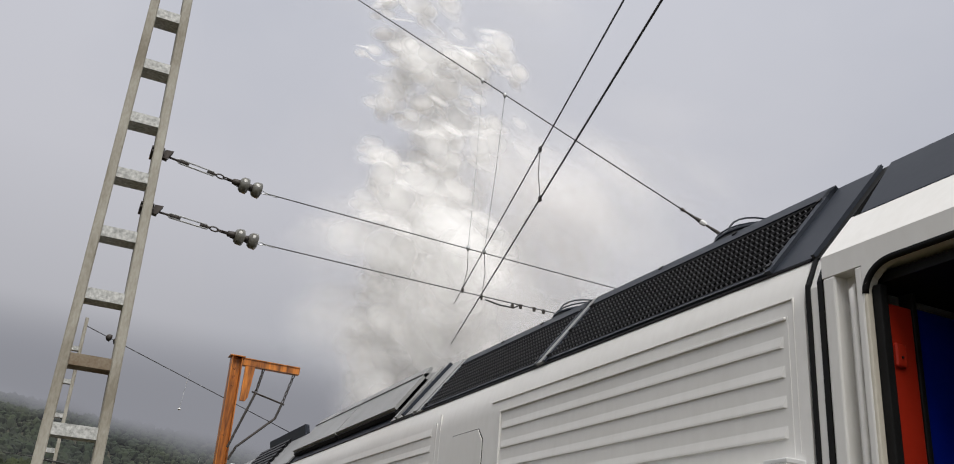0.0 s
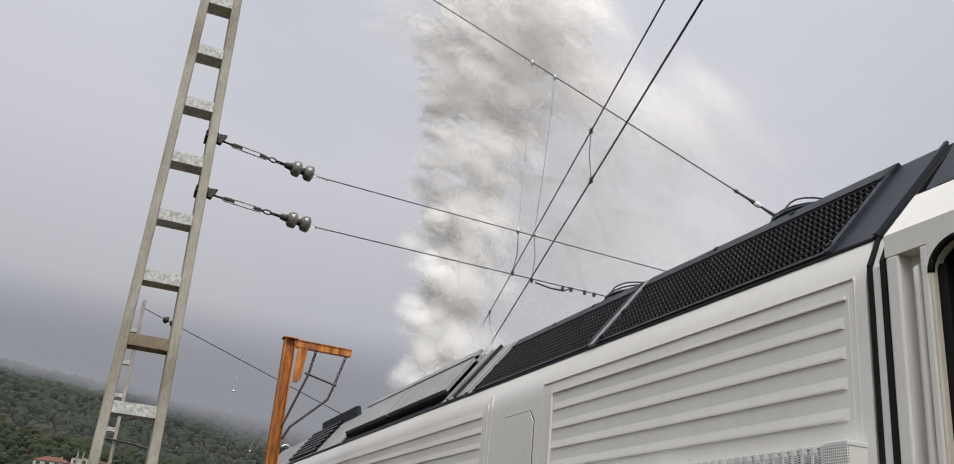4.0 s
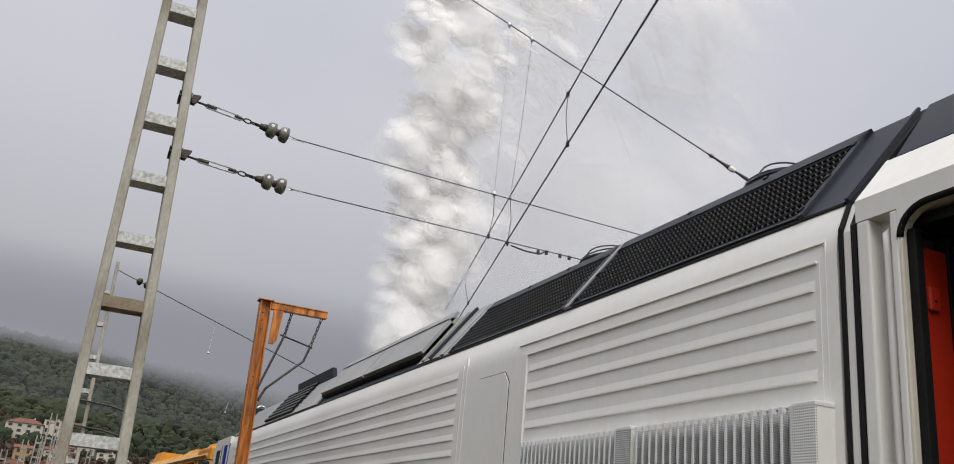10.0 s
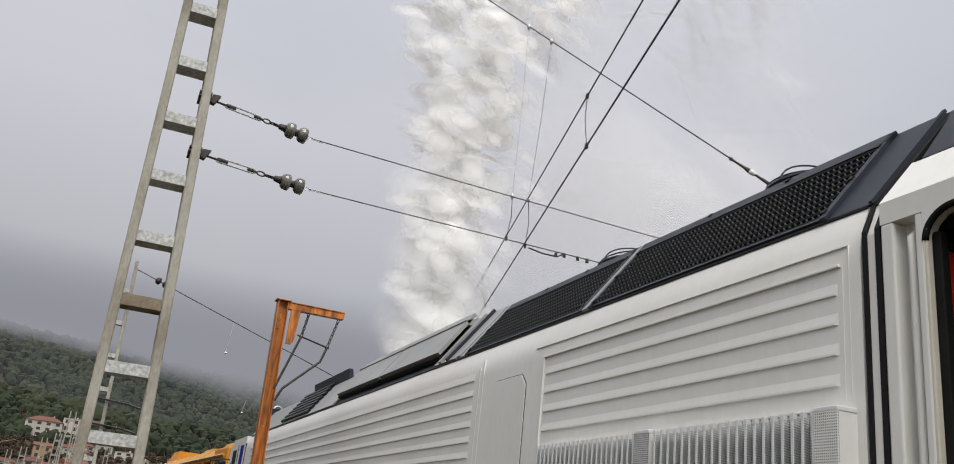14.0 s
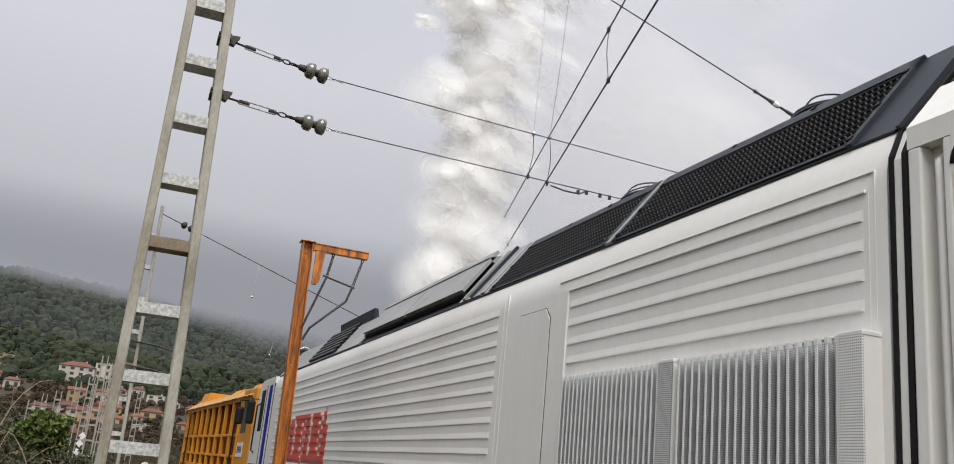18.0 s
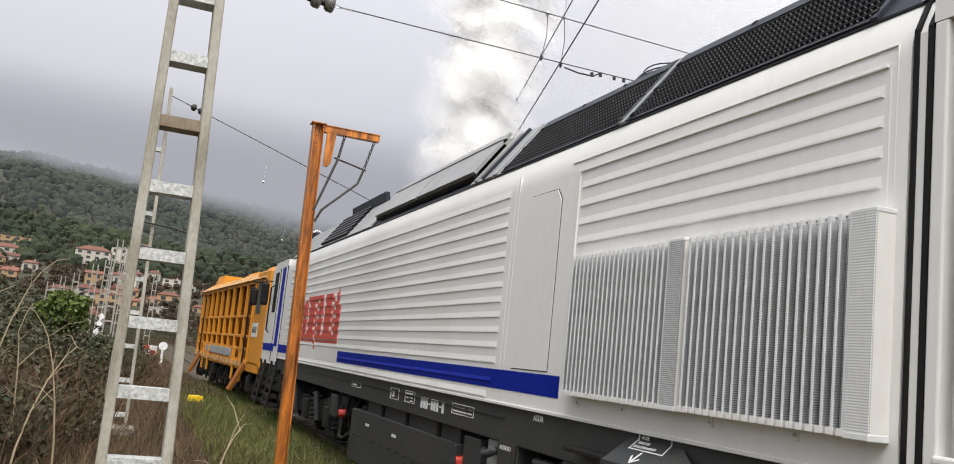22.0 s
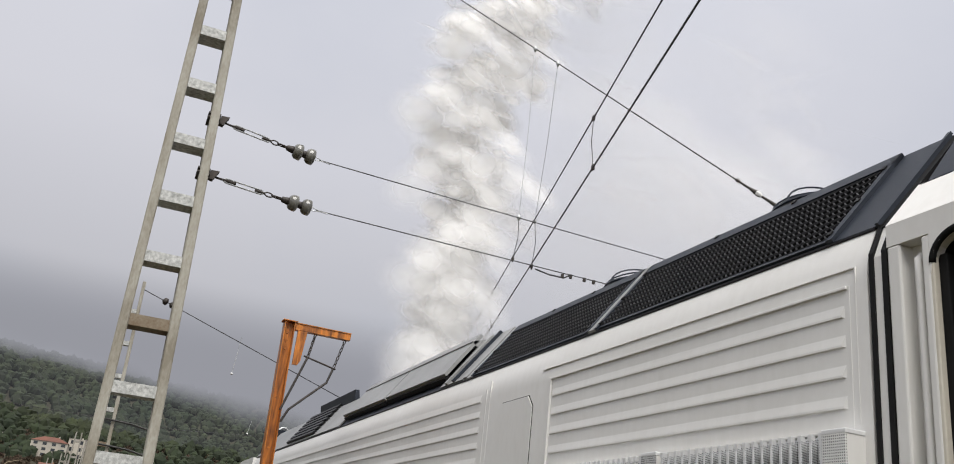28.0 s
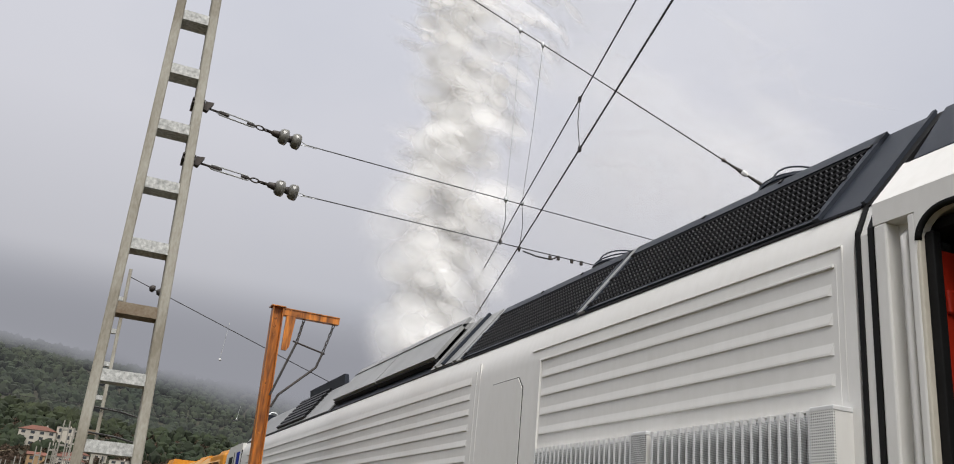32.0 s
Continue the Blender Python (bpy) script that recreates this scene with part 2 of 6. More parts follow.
def on_slope(y, s, h):
    lean = 0.13 * (s - 0.3) if y < 8.3 else 0.0
    return Vector((CX, y - lean, CANT)) + SD * s + SN * h


def slope_box(bm, y0, y1, s0, s1, h0, h1):
    vs = [bm.verts.new(on_slope(y, s, h)) for h in (h0, h1) for y, s in ((y0, s0), (y1, s0), (y1, s1), (y0, s1))]
    for f in ((3, 2, 1, 0), (4, 5, 6, 7), (0, 1, 5, 4), (1, 2, 6, 5), (2, 3, 7, 6), (3, 0, 4, 7)):
        bm.faces.new([vs[i] for i in f])
    return bm


def lettering(text, at, size, parent, mat, bold=0.0, tilt=0.0):
    cu = bpy.data.curves.new("lettering", "FONT")
    cu.body, cu.size, cu.extrude, cu.offset = text, size, 0.001, bold
    cu.materials.append(mat)
    ob = new("lettering", cu)
    ob.parent = parent
    ob.matrix_local = Matrix.Translation(Vector(at) - origin(parent)) @ Matrix(((0, 0, -1, 0), (-1, 0, 0, 0), (0, 1, 0, 0), (0, 0, 0, 1))) @ pose(0, 0, 0, tilt, 0, 0)
    return ob


def perforated(name, base, hole, pitch, size, second=None):
    """Sheet with rows of round holes in its own y, z directions."""
    m = material(name, base, 0.5, 0.0, second or tuple(c * 0.8 for c in base), 2.2, 50, 0.9, 0.05, stretch=(1, 1, 0.3))
    n, l = m.node_tree.nodes, m.node_tree.links
    b = n["Principled BSDF"]
    old = b.inputs["Base Color"].links[0].from_socket
    co = n.new("ShaderNodeTexCoord")
    mp = n.new("ShaderNodeVectorMath")
    mp.operation = "SCALE"
    mp.inputs["Scale"].default_value = 1 / pitch
    fr = n.new("ShaderNodeVectorMath")
    fr.operation = "FRACTION"
    sb = n.new("ShaderNodeVectorMath")
    sb.operation = "SUBTRACT"
    sb.inputs[1].default_value = (0.5, 0.5, 0.5)
    ml = n.new("ShaderNodeVectorMath")
    ml.operation = "MULTIPLY"
    ml.inputs[1].default_value = (0, 1, 1)
    ln = n.new("ShaderNodeVectorMath")
    ln.operation = "LENGTH"
    lt = n.new("ShaderNodeMath")
    lt.operation = "LESS_THAN"
    lt.inputs[1].default_value = size
    mx = n.new("ShaderNodeMix")
    mx.data_type = "RGBA"
    mx.inputs["B"].default_value = (*hole, 1)
    sx, cb, ad = n.new("ShaderNodeSeparateXYZ"), n.new("ShaderNodeCombineXYZ"), n.new("ShaderNodeMath")
    l.new(co.outputs["Object"], sx.inputs[0])
    l.new(sx.outputs["X"], ad.inputs[0])
    l.new(sx.outputs["Y"], ad.inputs[1])
    l.new(ad.outputs[0], cb.inputs["Y"])
    l.new(sx.outputs["Z"], cb.inputs["Z"])
    l.new(cb.outputs[0], mp.inputs[0])
    l.new(mp.outputs[0], fr.inputs[0])
    l.new(fr.outputs[0], sb.inputs[0])
    l.new(sb.outputs[0], ml.inputs[0])
    l.new(ml.outputs[0], ln.inputs[0])
    l.new(ln.outputs["Value"], lt.inputs[0])
    l.new(lt.outputs[0], mx.inputs["Factor"])
    l.new(old, mx.inputs["A"])
    l.new(mx.outputs["Result"], b.inputs["Base Color"])
    return m


PERF = perforated("perforated_zinc", (0.80, 0.81, 0.81), (0.03, 0.03, 0.031), 0.0112, 0.29, (0.46, 0.475, 0.48))
PERFGREY = perforated("perforated_grey_sheet", (0.60, 0.605, 0.60), (0.03, 0.03, 0.03), 0.0112, 0.30)
FOLD = material("folded_zinc_edge", (0.74, 0.745, 0.74), 0.4, 0.0, (0.60, 0.60, 0.59), 6, 60, 0.5, 0.05)
PERFWHITE = perforated("perforated_white_sheet", (0.82, 0.82, 0.79), (0.10, 0.10, 0.10), 0.0118, 0.26)

loco = thing("diesel_locomotive", (MID, 10.5, RAIL), "white diesel locomotive with ribbed sides, blue band and dark roof", "locomotive")


def body():
    bm = B()
    bend = [(0.0, SILL), (0.0, 3.16), (0.002, 3.20), (0.007, 3.24), (0.015, 3.28), (0.027, 3.32), (0.042, 3.36), (0.058, 3.40), (CX - SIDE, CANT)]
    prism(bm, [(SIDE + d, z) for d, z in bend] + [(FAR - SIDE - d, z) for d, z in bend[::-1]], "y", 2.868, 18.9)
    bm.normal_update()
    for e in bm.edges:
        e.smooth = e.calc_face_angle(0) < 0.5
    part("body_shell", bm, WHITE, loco, smooth=True)
    bm = B()
    prism(bm, [(CX + 0.004, CANT - 0.02), (FX, FZ), (3.7, 4.06), (MID, 4.12), (FAR - 3.7, 4.06), (FAR - FX, FZ), (FAR - CX, CANT - 0.02)], "y", 2.76, 18.9)
    part("roof", bm, SLATE, loco, "dark slate painted roof")
    # welded seams and lips
    for y0, y1, z0, z1 in ((2.94, 6.02, 3.243, 3.248), (2.935, 2.941, 2.55, 3.248), (2.972, 2.984, 2.527, 3.168), (6.98, 7.0, 1.70, 3.30), (7.06, 7.085, 1.70, 3.24)):
        bm = B()
        box(bm, SIDE - 0.0018, SIDE + 0.01, y0, y1, z0, z1)
        part("seam", bm, WHITE, loco)
    bm = B()
    box(bm, CX - 0.01, CX + 0.03, 2.87, 18.8, CANT - 0.006, CANT + 0.008, 0.003)
    part("gutter", bm, BLACK, loco, "thin black rain gutter")
    # ribs of the two panels
    def rib(y0, y1, z, mat=WHITE, h=0.0078, name="rib", w=0.03):
        b2 = B()
        e = 0.022
        ring0 = [(SIDE + 0.002, y0, z - w * 0.6), (SIDE - h, y0 + e, z - w * 0.42), (SIDE - h, y0 + e, z - w * 0.1), (SIDE + 0.002, y0, z + w * 1.7)]
        ring1 = [(x, y1 - (y - y0), zz) for x, y, zz in ring0]
        a = [b2.verts.new(p) for p in ring0]
        c = [b2.verts.new(p) for p in ring1]
        b2.faces.new(a)
        b2.faces.new(c[::-1])
        for i in range(4):
            b2.faces.new((a[i], a[(i + 1) % 4], c[(i + 1) % 4], c[i]))
        return part(name, b2, mat, loco)
    for k in range(4):
        rib(3.0, 5.84, 3.042 - 0.1355 * k)
    for k in range(12):
        z = 3.156 - 0.1292 * k
        rib(7.16, 18.25, z)
    rib(7.3, 17.2, 1.445, h=0.011, w=0.03)
    rib(7.2, 13.25, 1.575, BLUE, 0.012, "blue_rib", 0.026)
    for y0, y1 in ((2.985, 5.87),):
        for z0, z1 in ((3.152, 3.168), (2.515, 2.527)):
            bm = B()
            box(bm, SIDE - 0.012, SIDE + 0.01, y0, y1, z0, z1, 0.004)
            part("panel_edge", bm, WHITE, loco)
    bm = B()
    box(bm, SIDE - 0.014, SIDE + 0.01, 5.852, 5.875, 2.52, 3.168, 0.005)
    part("panel_edge", bm, WHITE, loco)
    # service hatch with cut corners
    bm = B()
    o = [(6.14, 1.69), (6.14, 3.0), (6.22, 3.085), (6.70, 3.085), (6.82, 2.97), (6.82, 1.69)]
    prism(bm, [(y, z) for y, z in o], "x", SIDE - 0.002, SIDE + 0.01)
    part("hatch_gap", bm, UNDER, loco, "dark joint round the hatch")
    bm = B()
    c = Vector((6.48, 2.38))
    prism(bm, [(c.x + (y - c.x) * 0.974, c.y + (z - c.y) * 0.99) for y, z in o], "x", SIDE - 0.008, SIDE + 0.01)
    part("service_hatch", bm, WHITE, loco)
    bm = B()
    box(bm, SIDE - 0.004, SIDE + 0.01, 5.93, 13.27, 1.515, 1.672)
    part("blue_band", bm, BLUE, loco, "glossy dark blue painted band")
    # solebar and its ledge
    bm = B()
    box(bm, SIDE + 0.02, FAR - SIDE - 0.02, -0.6, 18.9, 1.10, SILL + 0.01, 0.01)
    part("solebar", bm, SOLE, loco, "dark grey solebar with white markings")
    bm = B()
    box(bm, SIDE - 0.012, SIDE + 0.03, 2.87, 18.9, SILL - 0.006, SILL + 0.018, 0.004)
    part("sill", bm, WHITE, loco)
    bm = B()
    box(bm, SIDE + 0.005, SIDE + 0.03, 6.9, 15.5, 1.292, 1.30)
    part("ledge", bm, SOLE, loco)


def radiator():
    # corrugated radiator screen in two bays: perforated flanks, plain folded fronts
    for y0, y1, z0, z1, n in ((3.055, 4.31, 1.56, 2.512, 20), (4.46, 5.72, 1.555, 2.51, 22)):
        bm = B()
        box(bm, SIDE - 0.04, SIDE + 0.01, y0, y1 + 0.01, z0 + 0.01, z1 - 0.01)
        back = part("radiator_bay", bm, PERF, loco, "zinc corrugated perforated radiator screen")
        step = (y1 - y0) / n
        x0 = SIDE - 0.104
        bm = B()
        prism(bm, [(x0 + 0.003, 0.0), (x0, 0.003), (x0, 0.015), (x0 + 0.003, 0.018), (SIDE - 0.045, step * 0.99), (SIDE - 0.045, step * 0.45)], "z", z0 + 0.02, z1 - 0.03)
        bmesh.ops.recalc_face_normals(bm, faces=bm.faces)
        for f in bm.faces:
            f.material_index = 1 if f.normal.x < -0.75 else 0
        me = finish(bm, "fin", [PERF, FOLD])
        bm = B()
        prism(bm, [(x0 - 0.002, -0.002), (x0 - 0.002, 0.020), (SIDE - 0.06, step * 0.6), (SIDE - 0.06, step * 0.36)], "z", z1 - 0.034, z1 - 0.006)
        cap = finish(bm, "fin_cap", FOLD)
        bm = B()
        prism(bm, [(x0 - 0.004, -0.006), (x0 - 0.006, 0.036), (SIDE - 0.03, step * 0.99), (SIDE - 0.03, step * 0.40)], "z", z0, z0 + 0.03)
        foot = finish(bm, "fin_foot", WHITE)
        for k in range(n):
            piece("fin", me, back, (0, y0 + k * step, 0))
            piece("fin_cap", cap, back, (0, y0 + k * step, 0))
            piece("fin_foot", foot, back, (0, y0 + k * step, 0))
        bm = B()
        box(bm, SIDE - 0.03, SIDE + 0.01, y0, y1 + 0.03, z1 + 0.002, z1 + 0.014, 0.003)
        part("top_lip", bm, WHITE, back)
    for y0, y1, mat in ((2.917, 3.052, PERFWHITE), (4.313, 4.457, PERFGREY)):
        bm = B()
        box(bm, SIDE - 0.107, SIDE - 0.098, y0, y1, 1.556, 2.514)
        plate = part("end_plate", bm, mat, loco, "white perforated end plate")
        bm = B()
        box(bm, SIDE - 0.098, SIDE + 0.01, y0, y1 - 0.004, 1.558, 2.512, 0.003)
        part("plate_side", bm, WHITE, plate)
        for z0, z1 in ((1.553, 1.583), (2.495, 2.517)):
            bm = B()
            box(bm, SIDE - 0.108, SIDE + 0.01, y0 - 0.003, y1 + 0.003, z0, z1, 0.004)
            part("plate_edge", bm, FOLD, plate)
    for y, z in ((2.93, 2.46), (2.93, 2.02), (2.93, 1.62), (3.45, 1.53), (4.1, 1.525), (5.0, 1.515), (5.6, 1.51)):
        bm = B()
        box(bm, SIDE - 0.012, SIDE + 0.005, y - 0.014, y + 0.014, z - 0.03, z + 0.03, 0.004)
        latch = part("latch", bm, WHITE, loco)
        bm = B()
        tube(bm, [(SIDE - 0.022, y, z), (SIDE - 0.01, y, z)], 0.009)
        part("bolt", bm, STEEL, latch)


def roof_flank():
    # slate end panel beside the cab joint
    def slab(o, h0, h1):
        bm2 = B()
        lo = [bm2.verts.new(on_slope(y, q, h0)) for y, q in o]
        hi = [bm2.verts.new(on_slope(y, q, h1)) for y, q in o]
        bm2.faces.new(lo[::-1])
        bm2.faces.new(hi)
        for i in range(4):
            bm2.faces.new((lo[i], lo[(i + 1) % 4], hi[(i + 1) % 4], hi[i]))
        return bm2
    part("roof_panel", slab([(2.80, 0.004), (3.10, 0.004), (3.10, SL), (2.80, SL)], -0.02, 0.012), SLATE, loco)
    part("panel_rim", slab([(2.80, 0.0), (2.82, 0.0), (2.82, SL + 0.01), (2.80, SL + 0.01)], 0.012, 0.028), SLATE, loco)
    part("roof_joint", slab([(2.758, -0.012), (2.80, -0.012), (2.80, SL + 0.005), (2.758, SL + 0.005)], -0.06, 0.006), BLACK, loco)
    # expanded-metal intakes
    for y0, y1 in ((3.12, 5.29), (5.45, 7.52)):
        bm = B()
        slope_box(bm, y0, y1, 0.02, SL - 0.04, 0.004, 0.012)
        intake = part("intake_backing", bm, BLACK, loco, "black expanded-metal roof intake")
        bm = B()
        n = int((y1 - y0) / 0.040)
        rows = 18
        s0, s1 = 0.035, SL - 0.095
        for k in range(n + 1):
            yc = y0 + (y1 - y0) * k / n
            prev = None
            for r in range(rows + 1):
                s = s0 + (s1 - s0) * r / rows
                off = 0.0145 * (1 if r % 2 else -1)
                cur = [bm.verts.new(on_slope(yc + off + d, s, h)) for d, h in ((-0.004, 0.012), (0.005, 0.016), (0.004, 0.030), (-0.005, 0.026))]
                if prev:
                    for i in range(4):
                        bm.faces.new((prev[i], prev[(i + 1) % 4], cur[(i + 1) % 4], cur[i]))
                prev = cur
        part("expanded_mesh", bm, BLACK, intake)
        for s, w, h in ((0.012, 0.022, 0.022), (SL - 0.09, 0.09, 0.034)):
            bm = B()
            slope_box(bm, y0 - 0.04, y1 + 0.04, s, s + w, 0.0, h)
            part("frame_rail", bm, SLATE, intake)
        for y in (y0 - 0.02, y1 + 0.02):
            bm = B()
            slope_box(bm, y - 0.02, y + 0.02, 0.0, SL, 0.0, 0.034)
            part("frame_stile", bm, SLATE, intake)
        for y in [y0 + (y1 - y0) * f for f in (0.0, 0.33, 0.66, 1.0)]:
            for s in (0.05, 0.30, 0.55) if y in (y0, y1) else (SL - 0.02,):
                bm = B()
                slope_box(bm, y - 0.014, y + 0.014, s - 0.012, s + 0.012, 0.018, 0.042)
                part("clamp", bm, BLACK, intake)
    bm = B()
    slope_box(bm, 5.315, 5.425, 0.0, SL, 0.0, 0.03)
    part("roof_rib", bm, ROOFGREY, loco)
    # pale panels, folds and lifting hatches
    for y0, y1, s0, s1, h0, h1, mat in ((7.54, 7.69, 0.0, SL + 0.01, 0.0, 0.022, ROOFGREY), (7.70, 7.80, 0.02, SL + 0.03, 0.0, 0.03, ROOFGREY), (7.83, 8.45, 0.02, SL + 0.05, 0.0, 0.02, ROOFGREY), (8.02, 8.06, 0.02, SL + 0.05, 0.02, 0.05, SLATE), (8.2, 8.26, 0.02, SL + 0.04, 0.02, 0.045, ROOFGREY)):
        bm = B()
        slope_box(bm, y0, y1, s0, s1, h0, h1)
        part("roof_strip", bm, mat, loco)
    for y0, y1 in ((8.46, 10.43), (10.47, 12.39)):
        bm = B()
        slope_box(bm, y0, y1, 0.155, SL + 0.09, 0.05, 0.085)
        lid = part("roof_hatch", bm, ROOFGREY, loco, "pale grey hinged roof hatch")
        # black strip: shade beneath the raised lid's lower edge, put into colour
        bm = B()
        slope_box(bm, y0 + 0.02, y1 - 0.02, 0.13, 0.19, 0.0, 0.05)
        part("hatch_seal", bm, BLACK, lid)
        bm = B()
        prism(bm, [(FX - 0.1, FZ + 0.03), (MID, 4.30), (MID, 4.24), (FX - 0.05, FZ - 0.02)], "y", y0, y1)
        part("hatch_top", bm, ROOFGREY, lid)
    bm = B()
    slope_box(bm, 12.45, 18.85, 0.02, SL, 0.0, 0.02)
    part("roof_strip", bm, ROOFGREY, loco)
    for k in range(7):
        bm = B()
        s = 0.06 + 0.095 * k
        slope_box(bm, 14.0, 16.0, s, s + 0.055, 0.02, 0.06)
        part("louvre_slat", bm, BLACK, loco)
    bm = B()
    prism(bm, [(FX - 0.02, FZ + 0.02), (FX - 0.04, FZ + 0.17), (FX + 0.02, FZ + 0.17), (FX + 0.05, FZ + 0.02)], "y", 13.2, 15.4)
    part("louvre_flap", bm, SLATE, loco)
    bm = B()
    prism(bm, [(12.3, 3.95), (12.26, 4.06), (12.36, 4.1), (12.55, 4.08), (12.5, 3.95)], 'x', 3.42, 3.56)
    part("roof_bracket", bm, SLATE, loco)
    # fan housings with wire guards
    for y in (4.5, 6.8):
        bm = B()
        lathe(bm, (MID, y, 4.08), (0, 0, 1), [(0, 0.46), (0.25, 0.45), (0.29, 0.42), (0.28, 0.30), (0.31, 0.0)], 28)
        fan = part("fan_housing", bm, BLACK, loco, "black round cooling-fan housing", True)
        for a in (0, 2, 4, 5):
            bm = B()
            c, s = math.cos(a * math.pi / 6), math.sin(a * math.pi / 6)
            tube(bm, [(MID + r * c, y + r * s, 4.35 + 0.19 * math.sqrt(max(0, 1 - (r / 0.44) ** 2))) for r in (-0.44 * math.cos(j * math.pi / 14) for j in range(15))], 0.007, 5)
            part("guard_wire", bm, SLATE, fan)
        bm = B()
        tube(bm, [(MID + 0.44 * math.cos(a), y + 0.44 * math.sin(a), 4.35) for a in (2 * math.pi * i / 24 for i in range(25))], 0.014, 5)
        part("guard_ring", bm, SLATE, fan)


def near_cab():
    # ribbed rubber joint between body and cab
    for y in (2.838, 2.767):
        bm = B()
        prism(bm, [(SIDE - 0.004, 1.30), (SIDE - 0.004, CREASE + 0.02), (CX - 0.004, CANT + 0.01), (CX + 0.2, CANT + 0.26), (CX + 0.25, CANT + 0.24), (SIDE + 0.08, CREASE), (SIDE + 0.08, 1.30)], "y", y - 0.013, y + 0.013)
        part("rubber_joint", bm, RUBBER, loco, "black rubber joint strip")
    bm = B()
    prism(bm, [(SIDE + 0.002, SILL), (SIDE + 0.002, CREASE), (CX, CANT), (FAR - CX, CANT), (FAR - SIDE, CREASE), (FAR - SIDE, SILL)], "y", 2.781, 2.825)
    part("joint_band", bm, WHITE, loco)
    Z1 = 3.285
    for y0, y1, z0, z1, x1 in ((2.683, 2.752, 1.20, Z1, 3.05), (2.535, 2.575, 1.20, Z1, 2.98), (-0.6, 1.52, 1.20, Z1, 2.98)):
        bm = B()
        box(bm, SIDE, x1, y0, y1, z0, z1, 0.01)
        part("cab_wall", bm, WHITE, loco)
    bm = B()
    box(bm, SIDE + 0.075, SIDE + 0.1, 2.57, 2.69, 1.45, Z1)
    part("grab_recess", bm, WHITE, loco)
    bm = B()
    box(bm, SIDE, SIDE + 0.1, 2.575, 2.683, 1.20, 1.47, 0.01)
    part("grab_recess", bm, WHITE, loco)
    bm = B()
    x = SIDE + 0.03
    tube(bm, [(x + 0.05, 2.615, 1.54), (x, 2.615, 1.58), (x, 2.615, 1.7), (x, 2.615, 3.12), (x, 2.618, 3.20), (x + 0.05, 2.62, 3.25)], 0.017, 10)
    part("handrail", bm, WHITE, loco, "white vertical handrail in a recess", True)
    bm = B()
    box(bm, SIDE - 0.012, SIDE + 0.06, 2.56, 2.70, 1.50, 1.535, 0.01)
    part("rail_foot", bm, WHITE, loco)
    # header, sloping in above its crease
    bm = B()
    prism(bm, [(SIDE, Z1), (SIDE, 3.385), (3.122, 3.635), (3.2, 3.635), (3.2, Z1)], "y", -0.6, 2.752)
    part("cab_header", bm, WHITE, loco)
    bm = B()
    prism(bm, [(2.535, Z1), (2.33, Z1), (2.40, Z1 - 0.008), (2.46, Z1 - 0.025), (2.505, Z1 - 0.06), (2.528, Z1 - 0.11), (2.535, Z1 - 0.17)], "x", SIDE, SIDE + 0.06)
    part("corner_fillet", bm, WHITE, loco)
    # door reveal: jamb, seals, red leaf edge and blue inner panel
    for name, x0, x1, y, z1, mat, lab in (("jamb", SIDE + 0.004, 2.952, 2.522, 3.2, CREAM, "cream painted door jamb"), ("door_seal", 2.952, 2.998, 2.485, 3.2, RUBBER, "black rubber door seal"), ("door_edge", 2.998, 3.142, 2.50, 3.13, RED, "red edge of the open cab door"), ("door_seal", 3.142, 3.168, 2.49, 3.2, RUBBER, ""), ("inner_panel", 3.168, 4.6, 2.505, 3.14, BLUE, "dark blue panel inside the cab door")):
        bm = B()
        box(bm, x0, x1, y, 2.56, 1.2, z1, 0.006)
        part(name, bm, mat, loco, lab)
    bm = B()
    box(bm, 3.012, 3.07, 2.482, 2.51, 2.86, 2.96, 0.008)
    part("door_catch", bm, RED, loco, "red door catch plate")
    bm = B()
    tube(bm, [(3.04, 2.485, 2.90), (3.04, 2.478, 2.90)], 0.006)
    part("screw", bm, BLACK, loco)
    arc = [(2.535 - 0.15 * (1 - math.cos(a)), 3.16 + 0.125 * math.sin(a)) for a in (i * math.pi / 16 for i in range(9))] + [(1.5, 3.285)]
    bm = B()
    tube(bm, [(SIDE + 0.012, y, z) for y, z in arc], 0.016, 6)
    part("opening_seal", bm, RUBBER, loco, "", True)
    bm = B()
    box(bm, 3.0, FAR - SIDE, -0.6, 2.6, 3.22, 3.26)
    part("cab_ceiling", bm, BLACK, loco)
    bm = B()
    box(bm, FAR - SIDE - 0.05, FAR - SIDE, -0.6, 2.75, 1.2, 3.5)
    part("cab_wall", bm, WHITE, loco)
    bm = B()
    box(bm, SIDE, FAR - SIDE, -0.65, -0.6, 1.2, 3.5)
    part("cab_front", bm, WHITE, loco)
    bm = B()
    prism(bm, [(3.135, 3.615), (3.128, 3.642), (3.365, 3.97), (3.62, 4.04), (MID, 4.10), (FAR - 3.62, 4.02), (FAR - 3.37, 3.93), (FAR - SIDE - 0.06, 3.50)], "y", -0.6, 2.70)
    part("cab_roof", bm, SLATE, loco, "dark slate cab roof")
    bm = B()
    box(bm, 3.118, 3.15, -0.6, 2.735, 3.617, 3.634, 0.003)
    part("cab_gutter", bm, BLACK, loco)


